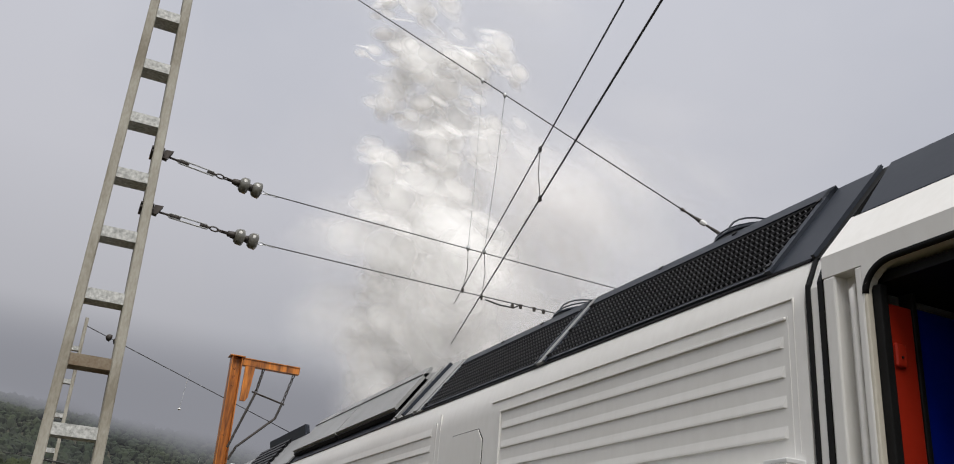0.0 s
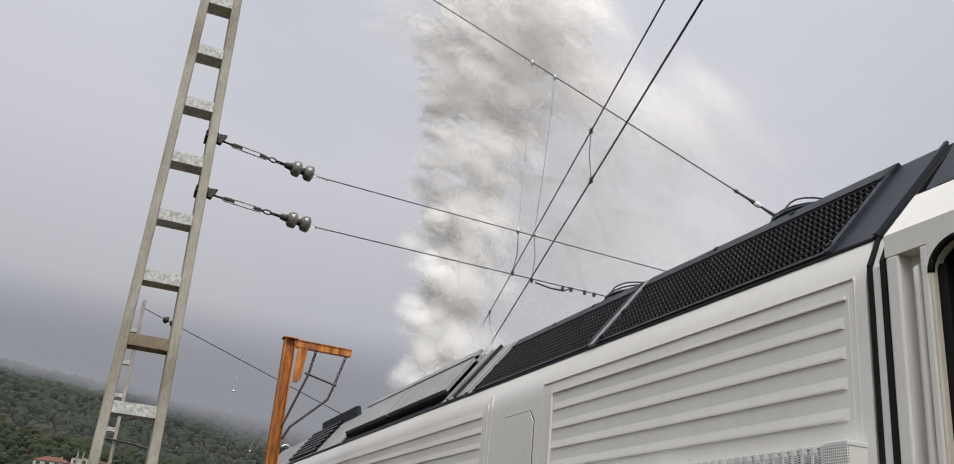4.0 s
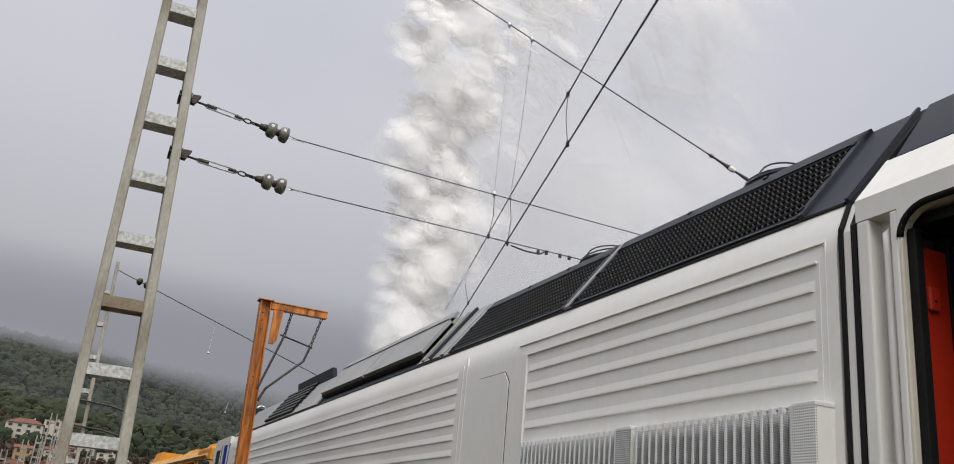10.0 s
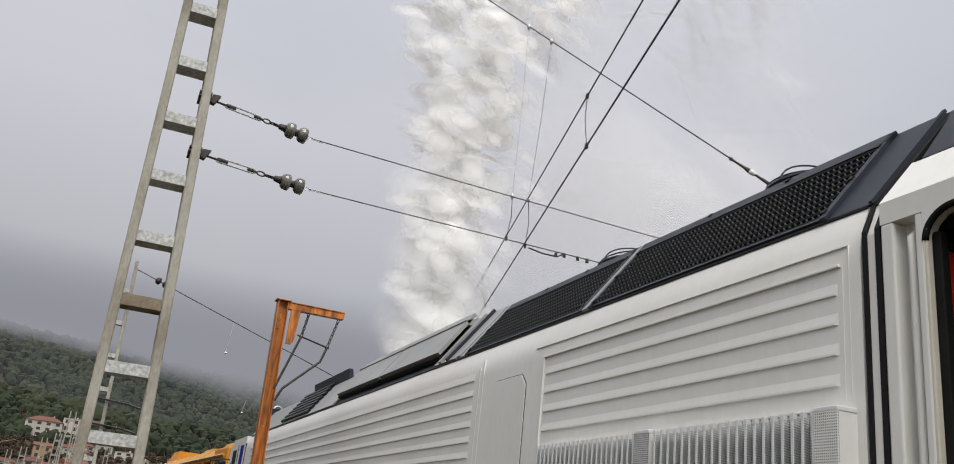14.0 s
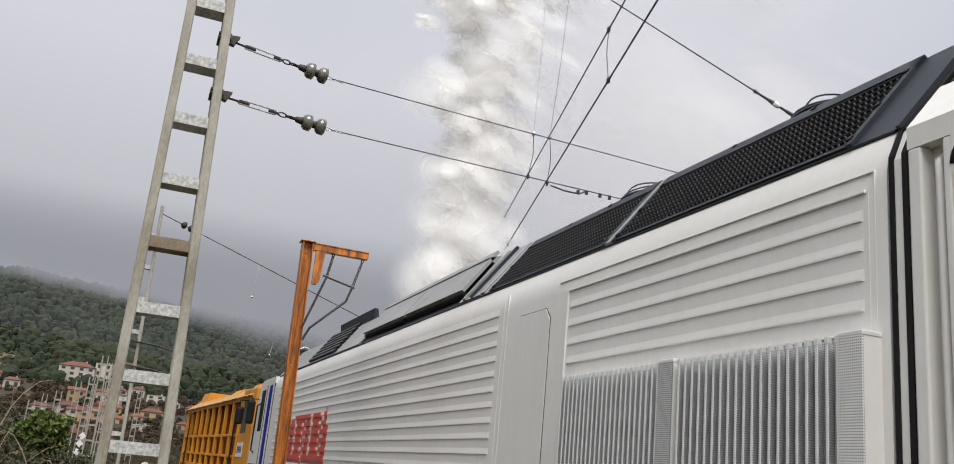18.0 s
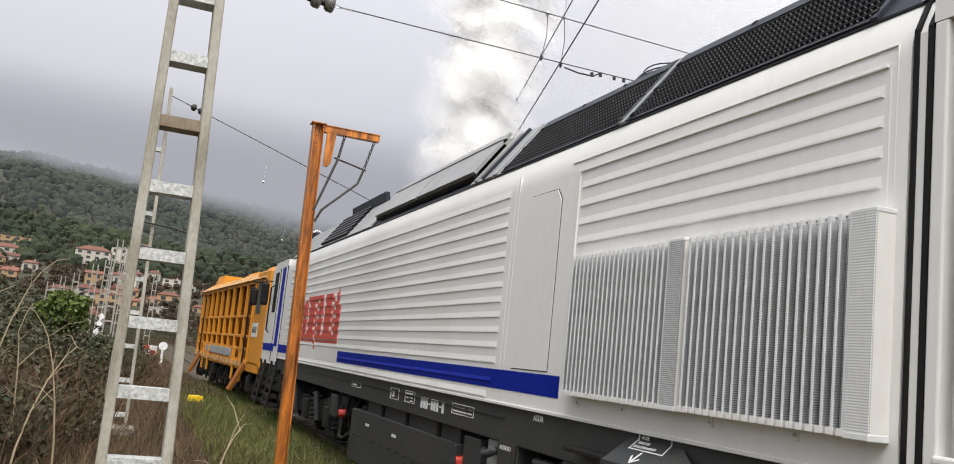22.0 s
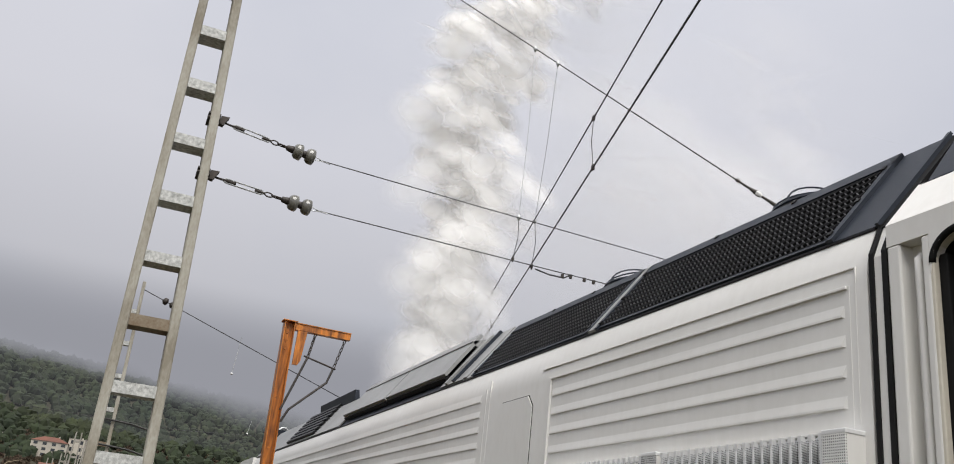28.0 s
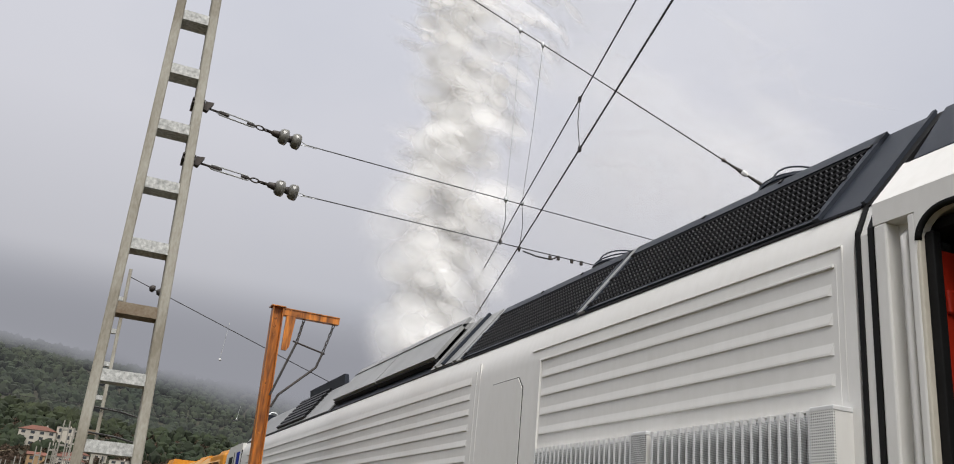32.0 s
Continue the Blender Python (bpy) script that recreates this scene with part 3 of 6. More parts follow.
def far_cab():
    bm = B()
    prism(bm, [(18.9, SILL - 0.15), (21.15, SILL - 0.15), (21.25, 2.2), (20.85, 3.30), (20.5, 3.44), (18.9, 3.44)], "x", SIDE + 0.002, FAR - SIDE - 0.002)
    cab = part("far_cab", bm, WHITE, loco)
    bm = B()
    prism(bm, [(18.9, 3.44), (20.55, 3.44), (20.2, 3.9), (18.9, 4.05)], "x", SIDE + 0.35, FAR - SIDE - 0.35)
    part("cab_roof", bm, SLATE, cab)
    for name, y0, y1, z0, z1, mat in (("blue_post", 19.15, 19.5, 1.62, 3.28, BLUE), ("blue_band", 17.1, 18.85, 1.515, 1.672, BLUE), ("blue_band", 19.55, 21.1, 1.515, 1.672, BLUE), ("door_window", 20.0, 20.45, 2.35, 3.22, RUBBER), ("door_gap", 19.78, 19.81, 1.3, 3.3, RUBBER), ("door_gap", 18.86, 18.9, 1.3, 3.3, RUBBER)):
        bm = B()
        box(bm, SIDE - 0.006, SIDE + 0.01, y0, y1, z0, z1, 0.002)
        part(name, bm, mat, cab)
    bm = B()
    tube(bm, [(SIDE + 0.01, 20.55, 1.9), (SIDE - 0.06, 20.55, 1.95), (SIDE - 0.06, 20.55, 2.9), (SIDE + 0.01, 20.55, 2.95)], 0.018, 6)
    part("handrail", bm, BLACK, cab)
    bm = B()
    box(bm, SIDE - 0.24, SIDE - 0.07, 20.75, 20.84, 2.5, 3.02, 0.05)
    mir = part("mirror", bm, BLACK, cab)
    bm = B()
    tube(bm, [(SIDE, 20.8, 3.05), (SIDE - 0.15, 20.8, 3.05), (SIDE - 0.15, 20.8, 2.9)], 0.015, 6)
    part("mirror_arm", bm, BLACK, mir)
    for x in (3.6, 3.85):
        bm = B()
        tube(bm, [(x, 19.9 + 0.02, 4.18 + 0.0)] + [(x + 0.1 * math.sin(a), 19.9, 4.12 + 0.1 * math.cos(a)) for a in (i * math.pi / 8 for i in range(17))], 0.025, 6)
        part("horn_ring", bm, STEEL, cab)


def graphic():
    # faded red block broken by white strokes, following the ribs
    bm = B()
    random.seed(5)
    rows = [(1.775, 1.818, False)]
    for j in range(10, 4, -1):
        z = 3.156 - 0.1292 * j
        rows += [(z - 0.030, z + 0.036, True), (z + 0.036, z + 0.099, False)]
    for k, (z, z1, on_rib) in enumerate(rows):
        x = SIDE - (0.0205 if on_rib else 0.004)
        wob = 0.07 if k % 2 else -0.07
        if k < 2:
            cuts = [(13.42, 15.1), (15.26, 17.25)]
        elif k == 12:
            cuts = [(13.6, 13.66), (16.78, 16.86)]
        else:
            gaps = [13.88 + wob, 14.62 - wob * 0.8, 15.2 + wob * 1.2, 15.95 - wob, 16.55 + wob]
            ends = [13.42 if k < 9 else 13.56] + gaps
            wid = 0.16 if k % 3 else 0.26
            tops = [g - wid / 2 for g in gaps] + [17.25 - 0.04 * k]
            cuts = [(a + (wid / 2 if i else 0), b) for i, (a, b) in enumerate(zip(ends, tops))]
            if k == 11:
                cuts = [(13.56, 13.7), (14.0, 14.5), (14.75, 16.0), (16.66, 16.9)]
        for a, b in cuts:
            if b - a > 0.03:
                box(bm, x, SIDE + 0.01, a, b, z, z1)
    for a, zz in ((15.1, 1.66), (15.14, 1.73)):
        box(bm, SIDE - 0.005, SIDE + 0.01, a, a + 0.16 - (1.73 - zz), zz, zz + 0.07)
    part("red_graphic", bm, LOGORED, loco, "faded red block graphic with white strokes")


def markings():
    x = SIDE + 0.016
    def frame_plate(y0, y1, z0, z1, bars):
        bm = B()
        t = 0.006
        for a in ((y0, y1, z0, z0 + t), (y0, y1, z1 - t, z1), (y0, y0 + t, z0, z1), (y1 - t, y1, z0, z1)):
            box(bm, x - 0.002, x + 0.004, *a)
        for a in bars:
            box(bm, x - 0.002, x + 0.004, *a)
        part("marking", bm, WHITE_MARK, loco, "white stencilled marking")
    frame_plate(9.95, 10.29, 1.205, 1.330, [])
    lettering("120", (x - 0.003, 10.25, 1.232), 0.10, loco, WHITE_MARK, 0.002)
    frame_plate(9.35, 9.70, 1.21, 1.335, [(9.42, 9.66, 1.30, 1.313), (9.42, 9.50, 1.26, 1.272), (9.56, 9.66, 1.255, 1.267), (9.42, 9.50, 1.225, 1.237)])
    frame_plate(7.59, 8.16, 1.222, 1.318, [(7.82, 8.12, 1.283, 1.296), (7.63, 7.74, 1.283, 1.296), (7.78, 8.12, 1.245, 1.258), (7.63, 7.74, 1.245, 1.258)])
    frame_plate(11.72, 12.22, 1.228, 1.292, [(11.95, 12.14, 1.248, 1.27)])
    bm = B()
    for k in range(9):
        y = 9.12 - 0.084 * k
        if k not in (3, 7):
            box(bm, x - 0.002, x + 0.004, y - 0.055, y, 1.195, 1.303)
        else:
            box(bm, x - 0.002, x + 0.004, y - 0.05, y - 0.01, 1.24, 1.256)
    part("marking", bm, WHITE_MARK, loco, "row of white painted bars")
    lettering("AGUA", (x - 0.003, 6.335, 1.325), 0.062, loco, WHITE_MARK, 0.001)
    # parking-brake plate with wording and an arrow
    def on_plate(y, s, lift=0.0):
        return Vector((2.934 - 0.8 * s - 0.6 * lift, y, 1.36 - 0.6 * s + 0.8 * lift))
    def flat(bm2, o, lo, hi):
        a = [bm2.verts.new(on_plate(y, s, lo)) for y, s in o]
        c = [bm2.verts.new(on_plate(y, s, hi)) for y, s in o]
        bm2.faces.new(a[::-1])
        bm2.faces.new(c)
        for q in range(len(o)):
            bm2.faces.new((a[q], a[(q + 1) % len(o)], c[(q + 1) % len(o)], c[q]))
        return bm2
    def stroke(bm2, p, q, w=0.004):
        d = Vector((q[0] - p[0], q[1] - p[1])).normalized() * w
        flat(bm2, [(p[0] - d.y, p[1] + d.x), (p[0] + d.y, p[1] - d.x), (q[0] + d.y, q[1] - d.x), (q[0] - d.y, q[1] + d.x)], 0.0, 0.003)
    plate = part("brake_plate", flat(B(), [(4.369, 0.0), (4.935, 0.0), (4.93, 0.235), (3.93, 0.235)], -0.012, 0.0), SOLE, loco, "dark angled plate with parking brake wording")
    bm = B()
    box(bm, 2.735, 2.75, 3.93, 4.93, 1.19, 1.222, 0.004)
    part("plate_flange", bm, SOLE, plate)
    lettering("AFLOJE", (x - 0.003, 4.795, 1.362), 0.027, plate, WHITE_MARK, 0.001)
    for txt, y, s, size in (("FRENO DE", 4.79, 0.044, 0.026), ("ESTACIONAMIENTO", 4.795, 0.08, 0.026)):
        lettering(txt, on_plate(y, s, 0.003), size, plate, WHITE_MARK, 0.0012, -53.13)
    bm = B()
    stroke(bm, (4.833, 0.0), (4.809, 0.02))
    stroke(bm, (4.825, 0.005), (4.815, 0.096))
    stroke(bm, (4.82, 0.096), (4.455, 0.096))
    stroke(bm, (4.458, 0.096), (4.482, 0.0))
    for y in (4.828, 4.484):
        box(bm, x - 0.002, x + 0.004, y - 0.004, y + 0.004, 1.36, 1.392)
    part("frame_line", bm, WHITE_MARK, plate)
    bm = B()
    stroke(bm, (4.645, 0.113), (4.65, 0.208), 0.007)
    stroke(bm, (4.65, 0.211), (4.595, 0.17), 0.006)
    stroke(bm, (4.65, 0.211), (4.70, 0.15), 0.006)
    part("arrow", bm, WHITE_MARK, plate)
    bm = B()
    box(bm, 2.80, 2.94, 4.95, 5.56, 1.195, 1.225, 0.006)
    part("step_angle", bm, UNDER, loco)


def underframe():
    # equipment case with hinged lid and latches
    bm = B()
    box(bm, SIDE + 0.02, FAR - SIDE - 0.02, 8.0, 12.05, 0.30, 0.955, 0.015)
    case = part("equipment_case", bm, SOLE, loco, "dark grey equipment case with latched lid")
    bm = B()
    box(bm, SIDE + 0.008, SIDE + 0.03, 8.02, 11.7, 0.66, 0.965, 0.006)
    part("case_lid", bm, SOLE, case)
    bm = B()
    box(bm, SIDE + 0.012, SIDE + 0.03, 8.02, 11.7, 0.315, 0.652, 0.004)
    part("case_front", bm, SOLE, case)
    for k in range(12):
        bm = B()
        y = 8.2 + k * 0.32
        box(bm, SIDE - 0.004, SIDE + 0.02, y, y + 0.06, 0.642, 0.665, 0.004)
        part("latch", bm, DARKIRON, case)
    for y in (9.85, 11.05):
        bm = B()
        box(bm, SIDE + 0.002, SIDE + 0.02, y, y + 0.16, 0.80, 0.83)
        part("marking", bm, WHITE_MARK, case)
    bm = B()
    box(bm, SIDE + 0.09, FAR - SIDE - 0.09, 8.05, 11.5, 0.95, 1.11)
    part("case_support", bm, SOLE, loco)
    for y in (8.6, 9.7, 10.7):
        bm = B()
        box(bm, SIDE + 0.06, SIDE + 0.1, y, y + 0.07, 0.95, 1.1, 0.005)
        part("case_bracket", bm, UNDER, loco)
    # air reservoir, valves and pipes between the case and the bogie
    for y, x0, r, z0, z1 in ((13.3, 0.34, 0.24, 0.72, 1.08), (12.45, 0.42, 0.16, 0.6, 1.0), (5.2, 0.45, 0.2, 0.45, 0.95)):
        bm = B()
        lathe(bm, (SIDE + x0, y, z0), (0, 0, 1), [(0, 0.0), (0, r * 0.8), (0.05, r), (z1 - z0 - 0.05, r), (z1 - z0, r * 0.85)], 20)
        part("reservoir", bm, SOLE, loco, "", True)
    rnd = random.Random(8)
    for k in range(34):
        y = rnd.choice((rnd.uniform(12.15, 14.2), rnd.uniform(16.6, 18.3), rnd.uniform(3.2, 7.8)))
        bm = B()
        w, h, x, z = rnd.uniform(0.05, 0.2), rnd.uniform(0.05, 0.2), rnd.uniform(0.12, 0.4), rnd.uniform(0.42, 0.98)
        if k % 3:
            box(bm, SIDE + x, SIDE + x + 0.15, y, y + w, z, z + h, 0.012)
            part("valve_block", bm, UNDER if k % 2 else SOLE, loco)
        else:
            tube(bm, [(SIDE + x, y, 1.08), (SIDE + x - 0.04, y + 0.03, z + 0.1), (SIDE + x, y + 0.15, z - 0.05), (SIDE + x + 0.02, y + 0.45, z)], 0.02, 6)
            part("pipe", bm, UNDER, loco, "", True)
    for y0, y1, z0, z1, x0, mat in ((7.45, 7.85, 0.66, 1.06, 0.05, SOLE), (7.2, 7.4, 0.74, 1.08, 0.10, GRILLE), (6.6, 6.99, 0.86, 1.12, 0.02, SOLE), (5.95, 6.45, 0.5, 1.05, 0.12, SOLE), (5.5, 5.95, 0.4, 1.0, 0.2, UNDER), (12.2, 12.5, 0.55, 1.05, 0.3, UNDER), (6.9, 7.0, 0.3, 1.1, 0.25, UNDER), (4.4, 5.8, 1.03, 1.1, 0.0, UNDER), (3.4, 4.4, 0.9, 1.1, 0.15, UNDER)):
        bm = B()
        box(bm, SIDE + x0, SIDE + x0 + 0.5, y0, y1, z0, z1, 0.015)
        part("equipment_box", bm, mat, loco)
    lettering("ARENERO", (SIDE + 0.014, 6.93, 1.045), 0.05, loco, WHITE_MARK)
    bm = B()
    for y in (6.47, 6.5):
        tube(bm, [(SIDE + 0.0, y + 0.13, 0.9), (SIDE + 0.0, y + 0.13, 1.1)], 0.012, 6)
    part("box_hinge", bm, DARKIRON, loco)
    bm = B()
    tube(bm, [(SIDE + 0.05, 7.34, 0.98), (SIDE + 0.0, 7.2, 0.96), (SIDE + 0.02, 7.02, 1.02)], 0.035, 8)
    part("hose", bm, SOLE, loco, "", True)
    for y, z in ((12.82, 0.81), (7.92, 0.80)):
        bm = B()
        tube(bm, [(SIDE + 0.02, y, z), (SIDE + 0.12, y - 0.02, z + 0.01)], [0.055, 0.06], 10)
        valve = part("drain_cap", bm, RED, loco, "small bright red cap")
        bm = B()
        tube(bm, [(SIDE + 0.12, y - 0.02, z), (SIDE + 0.3, y - 0.1, z)], 0.065, 10)
        part("cap_pipe", bm, UNDER, valve)
    random.seed(11)
    for k in range(16):
        bm = B()
        y = 5.4 + k * 0.52
        if 7.9 < y < 12.1:
            continue
        tube(bm, [(SIDE + 0.15, y, 1.1), (SIDE + 0.12, y + 0.05, 0.9), (SIDE + 0.18 + random.random() * 0.1, y + 0.12 * random.random(), 0.6), (SIDE + 0.3, y + 0.2, 0.45)], 0.022, 6)
        part("pipe", bm, UNDER, loco)
    bm = B()
    tube(bm, [(SIDE + 0.1, 12.3, 0.62), (SIDE + 0.05, 12.5, 0.5), (SIDE + 0.06, 12.8, 0.5), (SIDE + 0.12, 13.0, 0.65), (SIDE + 0.12, 13.05, 0.9)], 0.03, 8)
    part("hose", bm, UNDER, loco, "", True)
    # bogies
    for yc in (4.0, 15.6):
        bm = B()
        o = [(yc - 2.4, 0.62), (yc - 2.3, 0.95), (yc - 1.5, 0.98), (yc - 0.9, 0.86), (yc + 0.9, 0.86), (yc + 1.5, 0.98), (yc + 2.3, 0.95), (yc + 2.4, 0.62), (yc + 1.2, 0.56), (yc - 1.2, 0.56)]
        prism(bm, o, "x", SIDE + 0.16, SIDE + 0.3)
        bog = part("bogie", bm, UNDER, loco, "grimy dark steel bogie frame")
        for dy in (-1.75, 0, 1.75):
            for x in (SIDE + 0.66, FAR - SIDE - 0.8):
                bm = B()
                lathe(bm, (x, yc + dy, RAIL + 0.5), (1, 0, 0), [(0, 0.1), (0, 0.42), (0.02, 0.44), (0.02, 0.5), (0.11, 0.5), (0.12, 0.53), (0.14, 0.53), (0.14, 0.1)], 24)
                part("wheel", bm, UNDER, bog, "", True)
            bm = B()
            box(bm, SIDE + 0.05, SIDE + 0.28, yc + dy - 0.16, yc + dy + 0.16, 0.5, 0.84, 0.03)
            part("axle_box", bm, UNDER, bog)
            for sy in (-0.34, 0.34):
                bm = B()
                tube(bm, [(SIDE + 0.2 + 0.09 * math.cos(a), yc + dy + sy + 0.09 * math.sin(a), 0.5 + 0.4 * i / 36) for i in range(37) for a in (i * 2 * math.pi / 7,)], 0.02, 5)
                part("coil_spring", bm, SOLE, bog)
        for yy in (yc - 0.95, yc + 1.0):
            bm = B()
            tube(bm, [(SIDE + 0.1, yy, 0.55), (SIDE + 0.06, yy + 0.05, 1.0)], 0.05, 10)
            part("damper", bm, SOLE, bog)
        for yy in (yc - 2.2, yc + 2.2):
            bm = B()
            box(bm, SIDE + 0.05, SIDE + 0.35, yy - 0.2, yy + 0.2, 0.72, 1.05, 0.03)
            part("sand_box", bm, SOLE, bog)
    # steps below the far cab
    bm = B()
    box(bm, SIDE + 0.02, SIDE + 0.4, 18.2, 21.1, 0.72, 1.22, 0.05)
    skirt = part("cab_skirt", bm, UNDER, loco)
    for y in (18.55, 20.1):
        for k in range(5):
            bm = B()
            z = 0.42 + k * 0.17
            box(bm, SIDE - 0.16 + 0.03 * k, SIDE + 0.06, y, y + 0.55, z, z + 0.085, 0.012)
            part("step", bm, UNDER, skirt)
        for dy in (-0.02, 0.57):
            bm = B()
            tube(bm, [(SIDE - 0.16, y + dy, 0.40), (SIDE - 0.04, y + dy, 1.2), (SIDE - 0.06, y + dy, 1.32)], 0.024, 6)
            part("step_rail", bm, UNDER, skirt)
    for x in (MID - 0.88, MID + 0.88):
        bm = B()
        lathe(bm, (x, 21.15, 1.22), (0, 1, 0), [(0, 0.12), (0.12, 0.12), (0.12, 0.24), (0.17, 0.24), (0.18, 0.0)], 16)
        part("buffer", bm, UNDER, loco, "", True)
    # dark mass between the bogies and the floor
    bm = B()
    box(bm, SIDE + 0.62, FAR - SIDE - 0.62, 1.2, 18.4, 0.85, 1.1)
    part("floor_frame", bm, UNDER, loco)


body()
radiator()
roof_flank()
near_cab()
far_cab()
graphic()
markings()
underframe()


# ---- ground, tracks and hillside ----
SOIL = material("weedy_soil", (0.07, 0.05, 0.03), 0.95, 0, (0.04, 0.046, 0.016), 0.5, 9, 0.9, 0.6, 0.05, spec=0.08)
BALLAST = material("ballast_stone", (0.09, 0.075, 0.055), 0.95, 0, (0.05, 0.04, 0.03), 9, 40, 0.9, 0.8, 0.04, spec=0.08)
GRASSM = material("grass_blades", (0.07, 0.098, 0.013), 0.7, 0, (0.14, 0.12, 0.035), 0.9, 12, 0.9, 0, island=0.55)
STRAW = material("dry_twigs", (0.105, 0.066, 0.034), 0.85, 0, (0.08, 0.045, 0.025), 1.5, 14, 0.9, 0, island=0.5)
BRAMBLE = material("bramble_leaves", (0.020, 0.032, 0.007), 0.65, 0, (0.048, 0.037, 0.012), 0.9, 8, 0.9, 0, island=0.5)
LAUREL = material("bright_leaves", (0.09, 0.13, 0.016), 0.55, 0, (0.05, 0.075, 0.012), 2, 12, 0.8, 0)
PALETWIG = material("pale_bare_twig", (0.36, 0.29, 0.19), 0.8, 0, (0.22, 0.17, 0.1), 4, 30, 0.7, 0.1)
FOREST = material("forest_crowns", (0.010, 0.019, 0.007), 0.95, 0, (0.028, 0.035, 0.013), 0.010, 0.08, 0.95, 0.0, 1.0, island=0.35)
SLOPE = material("hillside_scrub", (0.036, 0.031, 0.017), 0.95, 0, (0.03, 0.034, 0.016), 0.02, 0.4, 0.9, 0.3, 1.0)
TILES = material("clay_roof_tiles", (0.17, 0.068, 0.045), 0.9, 0, (0.10, 0.05, 0.038), 0.6, 6, 0.8, 0.2, each=0.2)
RENDERW = material("house_render", (0.50, 0.46, 0.39), 0.9, 0, (0.36, 0.33, 0.28), 0.4, 5, 0.7, 0.1, each=0.25)
OCHRE = material("ochre_render", (0.42, 0.28, 0.15), 0.9, 0, (0.32, 0.2, 0.1), 0.4, 5, 0.7, 0.1, each=0.2)
PANE = material("window_glass", (0.04, 0.045, 0.05), 0.15, 0, (0.06, 0.065, 0.07), 1, 9, 0.5, 0)
RAILM = material("rail_steel", (0.12, 0.085, 0.06), 0.5, 0.6, (0.2, 0.17, 0.15), 4, 60, 0.7, 0.2)
SLEEPER = material("concrete_sleeper", (0.27, 0.25, 0.22), 0.9, 0, (0.17, 0.15, 0.12), 3, 30, 0.8, 0.2)


SPUR = ([-0.5, -0.14, -0.103, -0.078, -0.035, 0.0, 0.06, 0.15, 0.5], [0.134, 0.140, 0.145, 0.129, 0.112, 0.104, 0.088, 0.07, 0.06])


def ease(v, a, b):
    v = min(max((v - a) / (b - a), 0.0), 1.0)
    return v * v * (3 - 2 * v)


def hill_height(x, y):
    """Ground level: flat yard, gentle slope with the houses, a wooded spur, and a higher ridge behind it."""
    if y < 140:
        return 0.0
    t = ease(y, 240, 860)
    low = 124 * t + min(1.0, (y - 140) / 120) * (2.5 + 9 * noise.noise((x / 130, y / 130, 0)) * min(1, t * 3 + 0.25))
    if y < 430:
        return low
    az = x / y
    bump = 9 * noise.noise((x / 90, y / 90, 4)) + 5 * noise.noise((x / 34, y / 34, 9))
    spur = 640 * float(np.interp(az, *SPUR)) * (ease(y, 240, 640) ** 1.35 if y < 640 else 1 - 0.5 * ease(y, 640, 840))
    ridge = (150 + 7 * noise.noise((az * 14, 3.1, 0)) + 30 * max(0.0, az)) * ease(y, 470, 1000)
    k = ease(y, 430, 560)
    return low * (1 - k) + (max(spur, ridge) + bump * (0.35 + 0.65 * ease(y, 700, 480)) * (0.4 if abs(y - 640) < 60 else 1.0)) * k


def terrain():
    ys = [-900, -300, -60, -10, 0, 10, 20, 40, 70, 100, 140, 170, 200, 230] + [260 + 22 * k for k in range(36)] + [1300, 1700, 2400, 3200]
    xs = [-2600, -1500, -900, -600, -420] + [-330 + 12 * k for k in range(70)] + [620, 900, 1500, 2600]
    bm = B()
    grid = [[bm.verts.new((x, y, hill_height(x, y))) for x in xs] for y in ys]
    for a, b in zip(grid, grid[1:]):
        for i in range(len(xs) - 1):
            bm.faces.new((a[i], a[i + 1], b[i + 1], b[i])).material_index = 0 if b[i].co.y < 150 else 1
    ground = solo("ground", bm, [SOIL, SLOPE], "weedy yard ground rising to a wooded hillside", "ground", kind="structure", smooth=True)
    # ballast bed of the locomotive's track
    for name, x in (("track_bed", MID), ("track_bed", MID + 4.6)):
        bm = B()
        prism(bm, [(x - 1.75, -0.01), (x - 1.35, 0.05), (x + 1.35, 0.05), (x + 1.75, -0.01)], "y", -30, 140)
        solo(name, bm, BALLAST, "grey-brown ballast bed under the rails", "track bed", kind="structure")
        for dx in (-0.835, 0.835):
            bm = B()
            prism(bm, [(x + dx - 0.07, 0.05), (x + dx - 0.07, 0.065), (x + dx - 0.012, 0.08), (x + dx - 0.012, 0.145), (x + dx - 0.036, 0.155), (x + dx - 0.036, RAIL), (x + dx + 0.036, RAIL), (x + dx + 0.036, 0.155), (x + dx + 0.012, 0.145), (x + dx + 0.012, 0.08), (x + dx + 0.07, 0.065), (x + dx + 0.07, 0.05)], "y", -30, 140)
            solo("rail", bm, RAILM, "rusty brown steel running rail", "rail", "rails", kind="structure")
    bm = B()
    box(bm, -1.3, 1.3, -0.12, 0.12, 0.0, 0.075, 0.015)
    me = finish(bm, "sleeper", SLEEPER)
    for k in range(60):
        ob = new("sleeper", me)
        ob.location = (MID, -4 + 0.6 * k, 0)
        tagged(ob, "grey concrete railway sleeper in ballast", "sleeper", "sleepers under the track", "structure")
    return ground


